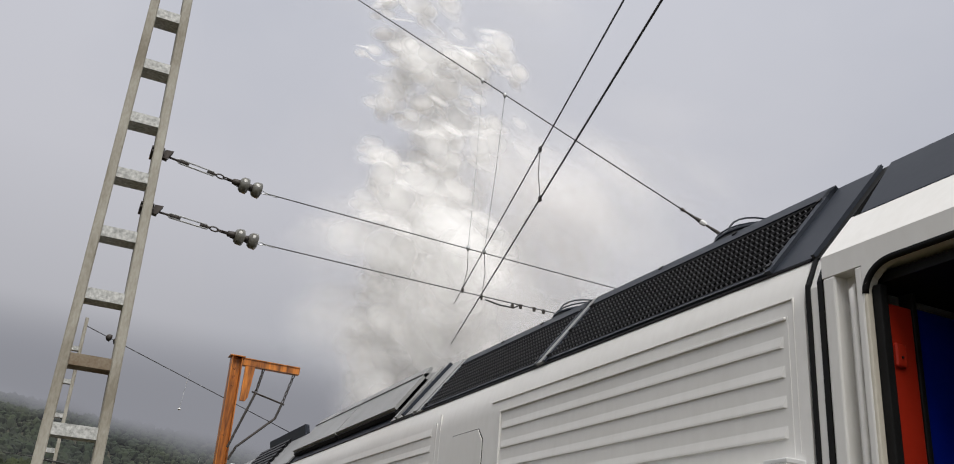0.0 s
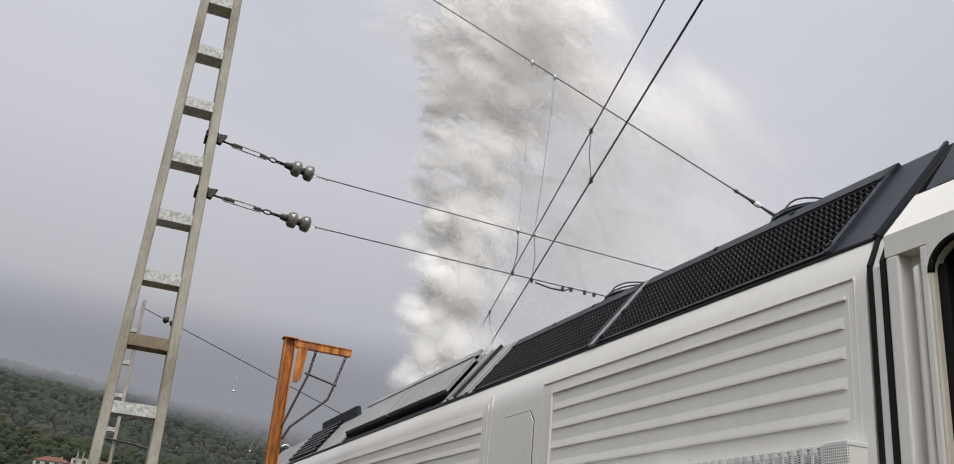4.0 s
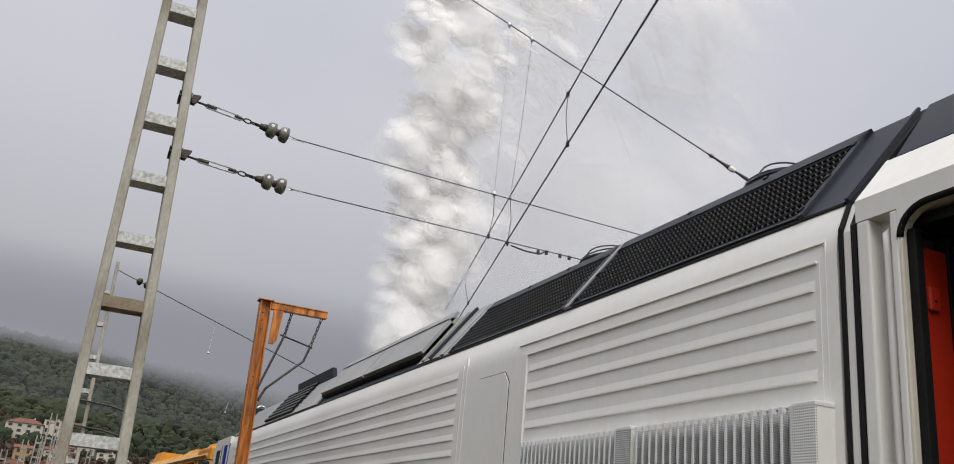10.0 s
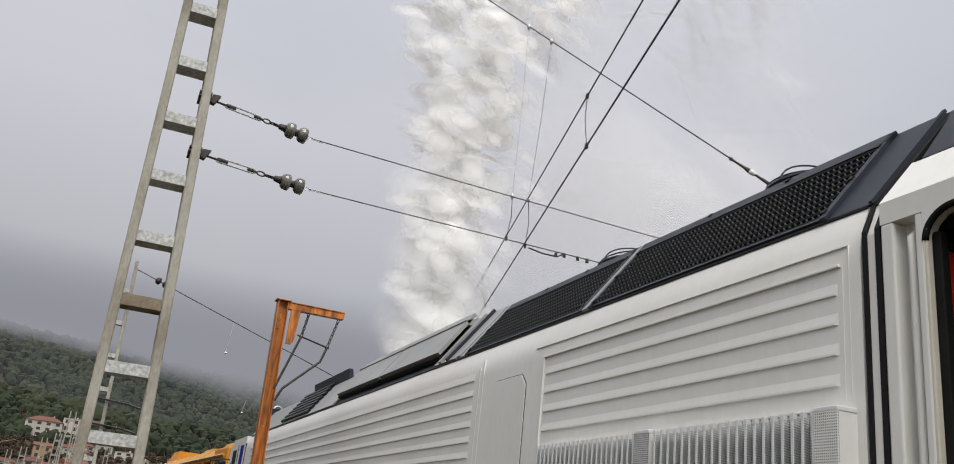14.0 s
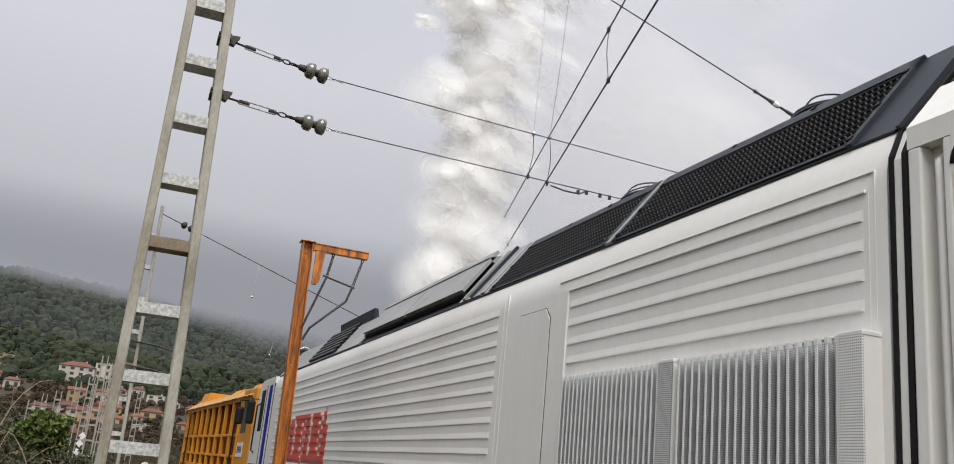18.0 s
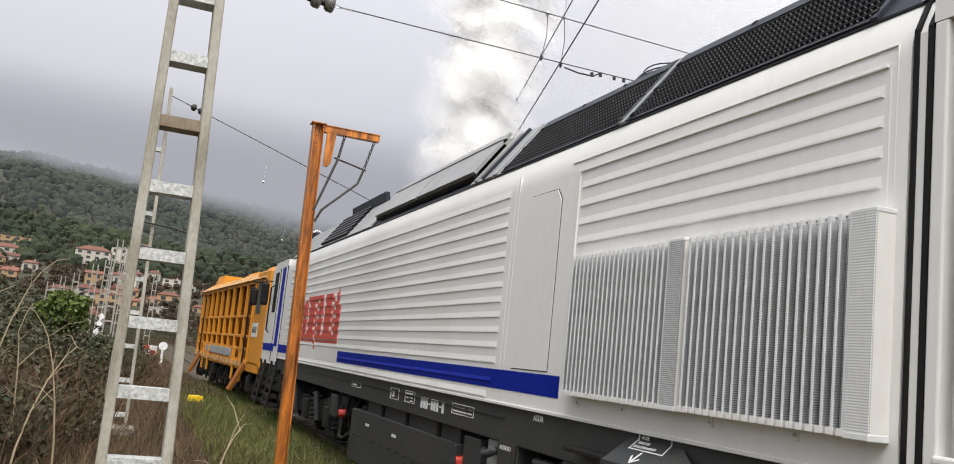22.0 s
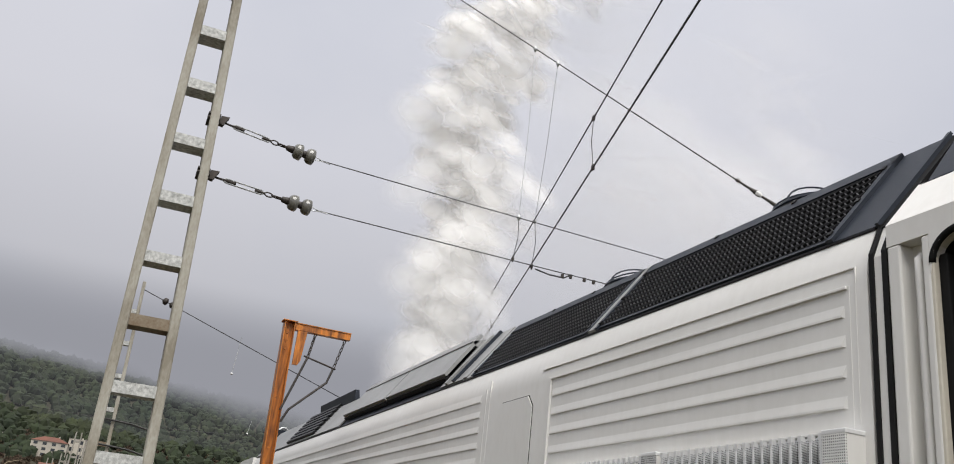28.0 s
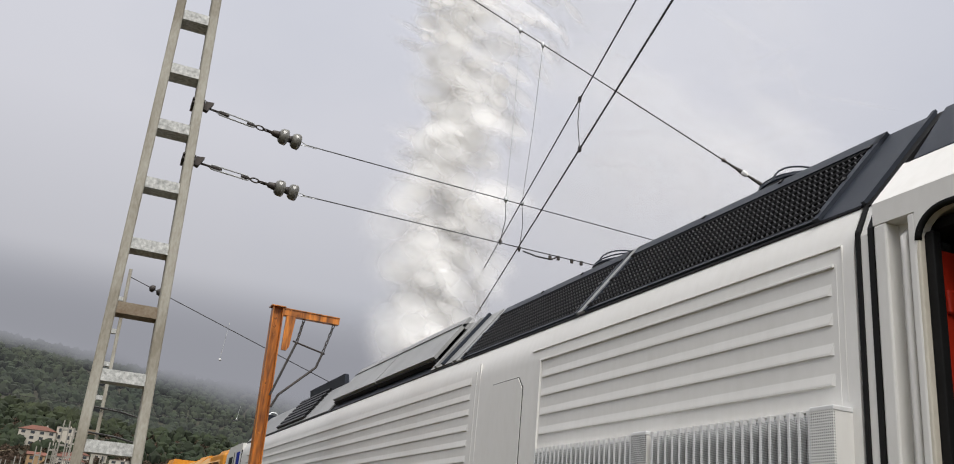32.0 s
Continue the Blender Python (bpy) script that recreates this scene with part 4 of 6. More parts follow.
def quads(name, centres, size, mat, seed, label, category, flat=0.0, long=1.0):
    """Many small leaves or blades as one mesh: each a bent pair of triangles about its centre."""
    rng = np.random.default_rng(seed)
    c = np.asarray(centres, float)
    n = len(c)
    u = rng.normal(size=(n, 3))
    u[:, 2] *= 1 - flat
    u /= np.linalg.norm(u, axis=1)[:, None]
    w = rng.normal(size=(n, 3))
    w -= u * (u * w).sum(1)[:, None]
    w /= np.linalg.norm(w, axis=1)[:, None]
    s = size * rng.uniform(0.5, 1.3, (n, 1))
    u, w = u * s * long, w * s * 0.5
    v = np.stack([c - u, c + w, c + u, c - w], 1).reshape(-1, 3)
    me = bpy.data.meshes.new(name)
    me.from_pydata(v.tolist(), [], (np.arange(4 * n).reshape(-1, 4)).tolist())
    me.materials.append(mat)
    ob = new(name, me)
    return tagged(ob, label, category, kind="stuff")


def blades(name, spots, height, mat, seed, label, category, lean=0.35, width=0.006):
    """Upright tapering blades or stalks standing on their spots."""
    rng = np.random.default_rng(seed)
    c = np.asarray(spots, float)
    n = len(c)
    h = height * rng.uniform(0.4, 1.25, (n, 1))
    a = rng.uniform(0, 2 * np.pi, n)
    side = np.stack([np.cos(a), np.sin(a), np.zeros(n)], 1) * width
    tilt = rng.normal(0, lean, (n, 2))
    mid = c + np.concatenate([tilt * h * 0.35, h * 0.55], 1)
    tip = c + np.concatenate([tilt * h * 1.0, h * (1 - 0.25 * np.abs(tilt).sum(1, keepdims=True))], 1)
    v = np.stack([c - side, c + side, mid + side * 0.7, tip, mid - side * 0.7], 1).reshape(-1, 3)
    base = 5 * np.arange(n)[:, None]
    me = bpy.data.meshes.new(name)
    me.from_pydata(v.tolist(), [], (base + np.array([[0, 1, 2, 4]])).tolist() + (base + np.array([[4, 2, 3]])).tolist())
    me.materials.append(mat)
    return tagged(new(name, me), label, category, kind="stuff")


def verge():
    rng = np.random.default_rng(3)
    x = rng.uniform(1.3, 3.5, 60000)
    y = 7 + 26 * rng.uniform(0, 1, 60000) ** 1.2
    blades("grass", np.stack([x, y, np.zeros_like(x)], 1), 0.22, GRASSM, 4, "tufted green and straw grass beside the track", "grass", 0.4, 0.005)
    x = rng.uniform(-9, 1.9, 42000)
    y = 6.5 + 34 * rng.uniform(0, 1, 42000) ** 1.4
    keep = x < 1.45 + 0.25 * rng.normal(size=42000)
    blades("dry_grass", np.stack([x, y, np.zeros_like(x)], 1)[keep], 0.42, STRAW, 5, "dry brown grass and weed stalks", "dry grass", 0.55, 0.0055)
    x = rng.uniform(1.1, 2.75, 16000)
    y = 21 + 45 * rng.uniform(0, 1, 16000) ** 1.3
    keep = (x < 1.35) | (y > 25)
    blades("dead_weeds", np.stack([x - 0.018 * (y - 21), y, np.zeros_like(x)], 1)[keep], 0.27, STRAW, 6, "brown dead weeds along the far track", "weeds", 0.5, 0.011)
    # bramble thicket: heaps of leaves and a tangle of stems
    rng = np.random.default_rng(8)
    heaps = [(-1.6, 11.0, 0.55, 1.0), (-3.0, 11.5, 0.8, 1.3), (-4.6, 12.5, 1.0, 1.6), (-0.9, 13.5, 0.5, 0.9), (-2.3, 14.5, 1.15, 1.4), (-4.6, 16.0, 1.2, 1.8), (-6.5, 15, 1.3, 2.0), (-1.3, 18, 0.95, 1.2), (-3.4, 20, 1.5, 2.0), (-6.5, 21, 1.7, 2.4), (-1.0, 25, 0.8, 1.8), (-3.5, 27, 1.5, 2.4), (-8, 28, 2.0, 3.0), (-0.8, 33, 0.8, 1.8), (-5, 36, 1.8, 3.0), (-0.2, 40, 0.7, 1.6), (-11, 40, 2.6, 4), (-9, 60, 1.9, 4), (-4, 66, 1.1, 3), (-1.5, 64, 0.8, 2.2), (-13, 75, 2.2, 5), (-6, 90, 1.6, 5), (-2, 100, 1.0, 4), (1.5, 105, 0.8, 3), (-12, 110, 2.6, 6), (-4, 125, 2.0, 6), (3, 130, 1.4, 5), (7, 132, 1.4, 4)]
    pts, tw = [], []
    for hx, hy, hz, r in heaps:
        n = int(3000 * r)
        d = rng.normal(size=(n, 3))
        d /= np.linalg.norm(d, axis=1)[:, None]
        d *= rng.uniform(0.55, 1.05, (n, 1)) * (1 + 0.25 * np.sin(5 * d[:, :1] + hx) * np.cos(4 * d[:, 1:2]))
        p = d * (r, r, hz) + (hx, hy, hz * 0.75)
        pts.append(p[p[:, 2] > 0.02])
        m = int(800 * r)
        a = rng.uniform(0, 2 * np.pi, m)
        q = r * np.sqrt(rng.uniform(0, 1, m))
        tw.append(np.stack([hx + q * np.cos(a), hy + q * np.sin(a), np.zeros(m)], 1))
    quads("brambles", np.concatenate(pts), 0.046, BRAMBLE, 9, "dark green and brown bramble thicket", "bramble")
    blades("bramble_stems", np.concatenate(tw), 1.3, STRAW, 10, "brown dead bramble stems in a tangle", "bramble stems", 0.6, 0.0055)
    # one bright evergreen shrub
    d = rng.normal(size=(2600, 3))
    d /= np.linalg.norm(d, axis=1)[:, None]
    d *= rng.uniform(0.6, 1.05, (2600, 1)) * (1 + 0.22 * np.sin(6 * d[:, :1]) * np.cos(5 * d[:, 2:3]))
    shrub = thing("evergreen_shrub", (-1.5, 24, 0), "bright green leafy evergreen shrub above brambles", "shrub")
    ob = quads("foliage", d * (0.6, 0.6, 0.5) + (0, 0, 1.9), 0.075, LAUREL, 12, "", "")
    ob.parent = shrub
    bm = B()
    for k in range(5):
        a = k * 1.26
        tube(bm, [(-1.5, 24, 0), (-1.5 + 0.12 * math.cos(a), 24 + 0.12 * math.sin(a), 0.9), (-1.5 + 0.4 * math.cos(a), 24 + 0.4 * math.sin(a), 2.0)], [0.05, 0.035, 0.01], 6)
    part("stem", bm, STRAW, shrub)
    # tall bare stalks
    random.seed(4)
    for x, y, h, lx, ly in ((-1.15, 11, 1.95, -0.5, 0.1), (-1.0, 11.2, 1.6, -0.12, 0.0), (-1.4, 11, 2.3, 0.5, 0.1), (-0.9, 10.2, 1.5, 0.5, 0.3), (-0.5, 10.4, 1.7, -0.35, 0), (-1.6, 12, 2.1, -0.4, 0.2), (0.9, 8.8, 0.9, 0.25, 0.1)):
        bm = B()
        pts = [Vector((x + lx * (f ** 1.6), y + ly * f, h * (1 - (1 - f) ** 1.4) if f < 0.85 else h * 0.97 - 0.2 * (f - 0.85))) for f in (0, 0.2, 0.4, 0.6, 0.8, 0.92, 1.0)]
        tube(bm, pts, [0.012, 0.011, 0.009, 0.008, 0.006, 0.005, 0.003], 5)
        for k in (2, 3, 4, 5):
            tip = pts[k] + Vector((random.uniform(-0.35, 0.35), random.uniform(-0.2, 0.2), random.uniform(0.1, 0.35)))
            tube(bm, [pts[k], (pts[k] + tip) / 2 + Vector((0, 0, 0.05)), tip], [0.005, 0.004, 0.002], 4)
        solo("bare_stalk", bm, PALETWIG, "pale bare arching stalk with side twigs", "stalk", "bare stalks over the brambles", at=(x, y, 0))


def woods():
    """Crowns over the hillside: one mesh of lumpy small crowns."""
    rng = np.random.default_rng(21)
    tmp = B()
    bmesh.ops.create_icosphere(tmp, subdivisions=1, radius=1.0)
    bv = np.array([v.co[:] for v in tmp.verts])
    bf = np.array([[v.index for v in f.verts] for f in tmp.faces])
    tmp.free()
    vs, fs, n = [], [], 0
    for k in range(19000):
        y = 400 + 610 * rng.uniform() ** 0.85
        x = rng.uniform(-0.34, 0.42) * y * 1.05
        if noise.noise((x / 50, y / 50, 7)) < -0.42:
            continue
        r = rng.uniform(1.1, 2.7) * (0.55 + y / 900)
        z = hill_height(x, y)
        jig = 1 + rng.uniform(-0.28, 0.28, (len(bv), 1))
        vs.append(bv * jig * (r, r, r * rng.uniform(0.9, 1.5)) + (x, y, z + r * 0.75))
        fs.append(bf + n)
        n += len(bv)
    me = bpy.data.meshes.new("woods")
    me.from_pydata(np.concatenate(vs).tolist(), [], np.concatenate(fs).tolist())
    me.materials.append(FOREST)
    tagged(new("woods", me), "dark green wooded hillside under low cloud", "woods", kind="stuff")


def house(x, y, w, d, h, walls, turn=0.0, storeys=2, hip=True, flat=False):
    z = hill_height(x, y) - 0.8
    ob = new("house")
    ob.location = (x, y, z)
    ob.rotation_euler = (0, 0, radians(turn))
    ORIGIN[ob.name] = Vector()
    tagged(ob, ("pale" if walls is RENDERW else "ochre") + (" rendered house block with flat grey roof" if flat else " rendered house with red clay tile roof"), "house", "houses below the hill")
    bm = B()
    box(bm, -w / 2, w / 2, -d / 2, d / 2, 0, h)
    part("wall", bm, walls, ob)
    bm = B()
    e, r = (0.15, 0.25) if flat else (0.35, 0.2 * min(w, d) + 0.35)
    inset = min(w, d) / 2 if hip else 0.0
    a = [bm.verts.new(p) for p in ((-w / 2 - e, -d / 2 - e, h), (w / 2 + e, -d / 2 - e, h), (w / 2 + e, d / 2 + e, h), (-w / 2 - e, d / 2 + e, h))]
    t = [bm.verts.new((-w / 2 - e + inset, 0, h + r)), bm.verts.new((w / 2 + e - inset, 0, h + r))]
    bm.faces.new(a)
    bm.faces.new((a[0], a[1], t[1], t[0]))
    bm.faces.new((a[2], a[3], t[0], t[1]))
    bm.faces.new((a[1], a[2], t[1]))
    bm.faces.new((a[3], a[0], t[0]))
    part("roof", bm, SLEEPER if flat else TILES, ob)
    bm = B()
    box(bm, w * 0.2, w * 0.2 + 0.5, 0.2, 0.7, h, h + r + 0.5)
    part("chimney", bm, walls, ob)
    for s in range(storeys):
        n = max(2, int(w / 3))
        for k in range(n):
            cx = -w / 2 + w * (k + 0.5) / n
            cz = h * (s + 0.52) / storeys
            bm = B()
            box(bm, cx - 0.22 * w / n, cx + 0.22 * w / n, -d / 2 - 0.06, -d / 2 + 0.1, cz - 0.26 * h / storeys, cz + 0.26 * h / storeys)
            part("window", bm, PANE, ob)
    return ob


def town():
    rng = random.Random(6)
    spots = [(-52, 439, 14.7, 3.8, OCHRE, True), (-50.6, 415, 11.7, 4.2, RENDERW, False), (-17.9, 421, 14.0, 6.4, RENDERW, False), (-7.6, 424, 6.8, 8.5, RENDERW, True), (14.2, 382, 6.7, 3.3, RENDERW, True), (12.2, 346, 7.9, 2.4, OCHRE, False), (-14.9, 310, 7.6, 2.4, RENDERW, False), (-9.5, 223, 8.4, 2.0, OCHRE, False), (7.0, 337, 4.5, 1.8, OCHRE, False), (8.3, 310, 5.4, 2.7, RENDERW, True), (1.4, 325, 4.8, 2.2, OCHRE, False), (20.5, 373, 4.0, 2.3, RENDERW, True), (25.8, 364, 3.4, 2.2, OCHRE, False), (-39.4, 439, 5.3, 2.4, RENDERW, False), (-3.7, 343, 4.1, 2.1, OCHRE, False), (-28, 418, 5.6, 2.5, RENDERW, True), (22.2, 325, 4.8, 2.4, OCHRE, False), (32, 382, 4.1, 2.3, RENDERW, False), (-64, 430, 9, 3.5, RENDERW, False)]
    for x, y, w, h, m, flat in spots:
        house(x, y, w, max(3.4, w * 0.65), h, m, rng.uniform(-14, 14), 3 if h > 6 else 2 if h > 3.2 else 1, not flat, flat)
    for k in range(16):
        y = rng.uniform(300, 430)
        w = rng.uniform(4.5, 8.5)
        house(rng.uniform(-0.135, 0.05) * y, y, w, w * 0.7, rng.uniform(2.6, 4.6), rng.choice((RENDERW, OCHRE, RENDERW)), rng.uniform(-30, 30), rng.choice((1, 2)), rng.random() < 0.6)
    # leafless trees and scrub between the houses
    rng = np.random.default_rng(14)
    pts = []
    for k in range(950):
        y = 150 + 310 * rng.uniform() ** 0.6
        x = rng.uniform(-0.21, 0.13) * y
        r = rng.uniform(0.7, 1.7) * (0.6 + y / 600)
        n = 190
        d = rng.normal(size=(n, 3))
        d /= np.linalg.norm(d, axis=1)[:, None]
        d *= rng.uniform(0.3, 1.0, (n, 1)) ** 0.6
        pts.append(d * (r, r, r * 0.8) + (x, y, hill_height(x, y) + 0.55 * r))
    quads("leafless_scrub", np.concatenate(pts), 0.36, BRUSH, 15, "brown leafless trees and scrub round the houses", "scrub", 0.0, 1.4)


BRUSH = material("leafless_twigs", (0.095, 0.066, 0.05), 0.95, 0, (0.05, 0.046, 0.028), 0.05, 0.6, 0.9, 0, island=0.5, spec=0.1)


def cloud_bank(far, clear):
    """Low cloud lying on the ridge, painted haze below it: a far glowing sheet that thickens with the angle above the
    yard.
    """
    m = bpy.data.materials.new("low_cloud_and_haze")
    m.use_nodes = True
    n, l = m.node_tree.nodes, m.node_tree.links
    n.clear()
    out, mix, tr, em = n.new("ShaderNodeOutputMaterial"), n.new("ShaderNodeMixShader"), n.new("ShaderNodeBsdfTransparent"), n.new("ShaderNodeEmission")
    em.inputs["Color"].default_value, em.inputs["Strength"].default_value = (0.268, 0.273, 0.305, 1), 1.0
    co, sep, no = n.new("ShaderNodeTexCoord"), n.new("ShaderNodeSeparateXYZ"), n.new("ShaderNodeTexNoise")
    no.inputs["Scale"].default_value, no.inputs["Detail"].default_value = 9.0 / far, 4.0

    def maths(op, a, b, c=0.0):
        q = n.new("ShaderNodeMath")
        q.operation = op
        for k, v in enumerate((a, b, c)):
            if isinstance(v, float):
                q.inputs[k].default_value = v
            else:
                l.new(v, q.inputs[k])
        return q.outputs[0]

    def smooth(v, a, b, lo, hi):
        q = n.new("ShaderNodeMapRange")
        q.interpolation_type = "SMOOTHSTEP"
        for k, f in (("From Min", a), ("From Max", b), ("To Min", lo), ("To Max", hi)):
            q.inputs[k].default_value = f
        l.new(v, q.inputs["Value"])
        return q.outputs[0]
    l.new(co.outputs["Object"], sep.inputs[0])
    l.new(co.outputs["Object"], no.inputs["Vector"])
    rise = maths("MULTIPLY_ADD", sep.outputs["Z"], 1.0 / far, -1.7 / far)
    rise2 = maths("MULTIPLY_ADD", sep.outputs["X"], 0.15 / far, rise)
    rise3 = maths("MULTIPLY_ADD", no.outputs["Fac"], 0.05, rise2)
    # clear: even haze that the glowing sheet paints over the whole hillside
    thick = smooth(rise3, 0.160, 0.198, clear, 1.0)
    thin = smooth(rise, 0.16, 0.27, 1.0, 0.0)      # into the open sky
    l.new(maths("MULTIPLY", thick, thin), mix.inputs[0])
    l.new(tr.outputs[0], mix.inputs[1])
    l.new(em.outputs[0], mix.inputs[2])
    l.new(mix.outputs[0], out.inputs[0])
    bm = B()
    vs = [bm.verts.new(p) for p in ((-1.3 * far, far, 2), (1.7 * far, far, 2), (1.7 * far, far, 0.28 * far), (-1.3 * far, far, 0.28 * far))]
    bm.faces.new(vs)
    ob = solo("backdrop", bm, m, "low grey cloud on the wooded ridge with painted haze below", "cloud", kind="structure")
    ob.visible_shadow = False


terrain()
verge()
woods()
town()
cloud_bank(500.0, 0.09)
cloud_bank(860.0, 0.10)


# ---- masts and wires ----
def lattice_mast(x, y, height, w0, taper, depth=0.25, leg=0.088, step=0.607, first=0.54, bh=0.105, lean=0.0, label="grey galvanised ladder-type overhead line mast", stain=5):
    mast = thing("lattice_mast", (x, y, 0), label, "mast", "overhead line masts")
    half = lambda z: (w0 - taper * z) / 2
    cx = lambda z: x + lean * z
    for s in (-1, 1):
        bm = B()
        t = 0.018
        lo, hi = [], []
        prof = [(0, -depth / 2 + 0.01), (0.01, -depth / 2), (leg - 0.01, -depth / 2), (leg, -depth / 2 + 0.01), (leg, depth / 2 - 0.01), (leg - 0.01, depth / 2), (0.01, depth / 2), (0, depth / 2 - 0.01)]
        for z, ring in ((0, lo), (height, hi)):
            for px, py in prof:
                ring.append(bm.verts.new((cx(z) + s * (half(z) - px), y + py, z)))
        for i in range(len(prof)):
            bm.faces.new((lo[i], lo[(i + 1) % 8], hi[(i + 1) % 8], hi[i]))
        bm.faces.new(hi)
        part("leg", bm, FARZINC if stain == 99 else CONCRETE, mast)
    k = 0
    z = first
    while z < height - 0.1:
        h0, h1 = half(z - bh / 2) - leg * 0.55, half(z + bh / 2) - leg * 0.55
        bm = B()
        o = [(cx(z) - h0, z - bh / 2), (cx(z) + h0, z - bh / 2), (cx(z) + h1, z + bh / 2), (cx(z) - h1, z + bh / 2)]
        prism(bm, o, "y", y - depth / 2 + 0.016, y + depth / 2 - 0.016)
        part("batten", bm, STAIN if k == stain else FARZINC if stain == 99 else BATTEN, mast, "rust-stained batten" if k == stain else "")
        z += step
        k += 1
    bm = B()
    box(bm, x - w0 / 2 - 0.12, x + w0 / 2 + 0.12, y - 0.3, y + 0.3, -0.05, 0.12, 0.03)
    part("footing", bm, SLEEPER, mast)
    return mast


# mast zinc dulled for the far masts: distance haze put into the colour
FARZINC = material("hazed_zinc", (0.34, 0.325, 0.29), 0.85, 0.0, (0.22, 0.2, 0.17), 2, 20, 0.8, 0.2, spec=0.2)
STAIN = material("rusty_zinc", (0.27, 0.23, 0.17), 0.8, 0.1, (0.13, 0.08, 0.04), 6, 50, 0.9, 0.3, 0.004)
MX, MY = 0.232, 8.64
main = lattice_mast(MX, MY, 11.4, 0.642, 0.033, lean=-0.0157)


def strain_set(z, hang, end):
    """Clamp on the mast, turnbuckle, shackle and two bell insulators, then the span wire to its far end."""
    a = Vector((MX - 0.0157 * z + (0.642 - 0.033 * z) / 2 + 0.04, MY, z))
    b = Vector(hang)
    d = (b - a).normalized()
    set_ = thing("insulator_string", a, "span-wire strain set with turnbuckle and two glass insulators", "insulator", "strain sets on the mast")
    bm = B()
    hx = (0.642 - 0.033 * z) / 2
    cx = MX - 0.0157 * z
    for dz in (-0.02, 0.02):
        box(bm, cx + hx - 0.11, cx + hx + 0.012, MY - 0.115, MY + 0.115, z + dz - 0.008, z + dz + 0.008)
    part("clamp", bm, DARKIRON, set_)
    bm = B()
    prism(bm, [(cx + hx, z - 0.04), (cx + hx + 0.05, z - 0.05), (cx + hx + 0.10, z + 0.05), (cx + hx + 0.02, z + 0.045)], "y", MY - 0.05, MY + 0.02)
    part("bracket", bm, DARKIRON, set_)
    L = (b - a).length
    at = lambda f: a + d * (L * f)
    bm = B()
    tube(bm, [at(0.0), at(0.10)], 0.011, 6)
    part("eye_bolt", bm, DARKIRON, set_)
    bm = B()
    tube(bm, [at(0.60), at(0.70)], 0.016, 6)
    part("socket_eye", bm, DARKIRON, set_)
    up = Vector((0, 0, 1))
    for s in (-1, 1):
        bm = B()
        tube(bm, [at(0.10), at(0.13) + up * 0.022 * s, at(0.46) + up * 0.022 * s, at(0.49)], 0.008, 6)
        part("turnbuckle_bar", bm, STEEL, set_)
    bm = B()
    tube(bm, [at(0.10), at(0.22)], 0.013, 6)
    part("turnbuckle_screw", bm, DARKIRON, set_)
    bm = B()
    tube(bm, [at(0.40), at(0.49)], 0.013, 6)
    part("turnbuckle_screw", bm, DARKIRON, set_)
    for f0, f1 in ((0.49, 0.57), (0.56, 0.63)):
        bm = B()
        c = at((f0 + f1) / 2)
        w = d.cross(up).normalized()
        tube(bm, [c + d * (L * (f1 - f0) / 2 * math.cos(t)) + (up if f0 < 0.5 else w) * 0.022 * math.sin(t) for t in (i * math.pi / 6 for i in range(13))], 0.008, 5)
        part("shackle", bm, DARKIRON, set_)
    for f in (0.68, 0.81):
        bm = B()
        lathe(bm, at(f) - d * 0.03, d, [(0.0, 0.016), (0.01, 0.03), (0.05, 0.036), (0.085, 0.042)], 14)
        cap = part("insulator_cap", bm, DARKIRON, set_, "", True)
        bm = B()
        lathe(bm, at(f) + d * 0.045, d, [(0.0, 0.04), (0.012, 0.066), (0.035, 0.082), (0.085, 0.086), (0.092, 0.078), (0.06, 0.055), (0.04, 0.02)], 20)
        part("insulator_bell", bm, GLASS_INS, cap, "translucent grey glass bell", True)
    bm = B()
    for s in (-1, 1):
        tube(bm, [at(0.93), at(0.96) + up * 0.018 * s, at(1.05), at(1.12)], 0.005, 5)
    part("wire_loop", bm, STEEL, set_)
    bm = B()
    e = Vector(end)
    n = 14
    tube(bm, [at(1.0).lerp(e, i / n) - Vector((0, 0, 0.03 * 4 * (i / n) * (1 - i / n))) for i in range(n + 1)], 0.0065, 5)
    solo("span_wire", bm, WIRE, "thin dark span wire across the tracks", "wire", "span wires", at=at(1.0))


strain_set(5.72, (1.455, 8.80, 5.655), (14.5, 11.0, 6.35))
strain_set(5.13, (1.519, 8.80, 5.098), (14.5, 11.0, 5.85))


def bar(name, pts, r, label, category="wire", group="", mat=None):
    bm = B()
    fine = [Vector(pts[0])]
    for a, b in zip(pts, pts[1:]):
        a, b = Vector(a), Vector(b)
        n = max(1, int((b - a).length / 0.6))
        fine += [a.lerp(b, (i + 1) / n) for i in range(n)]
    tube(bm, fine, r, 6)
    return solo(name, bm, mat or WIRE, label, category, group, at=pts[0])


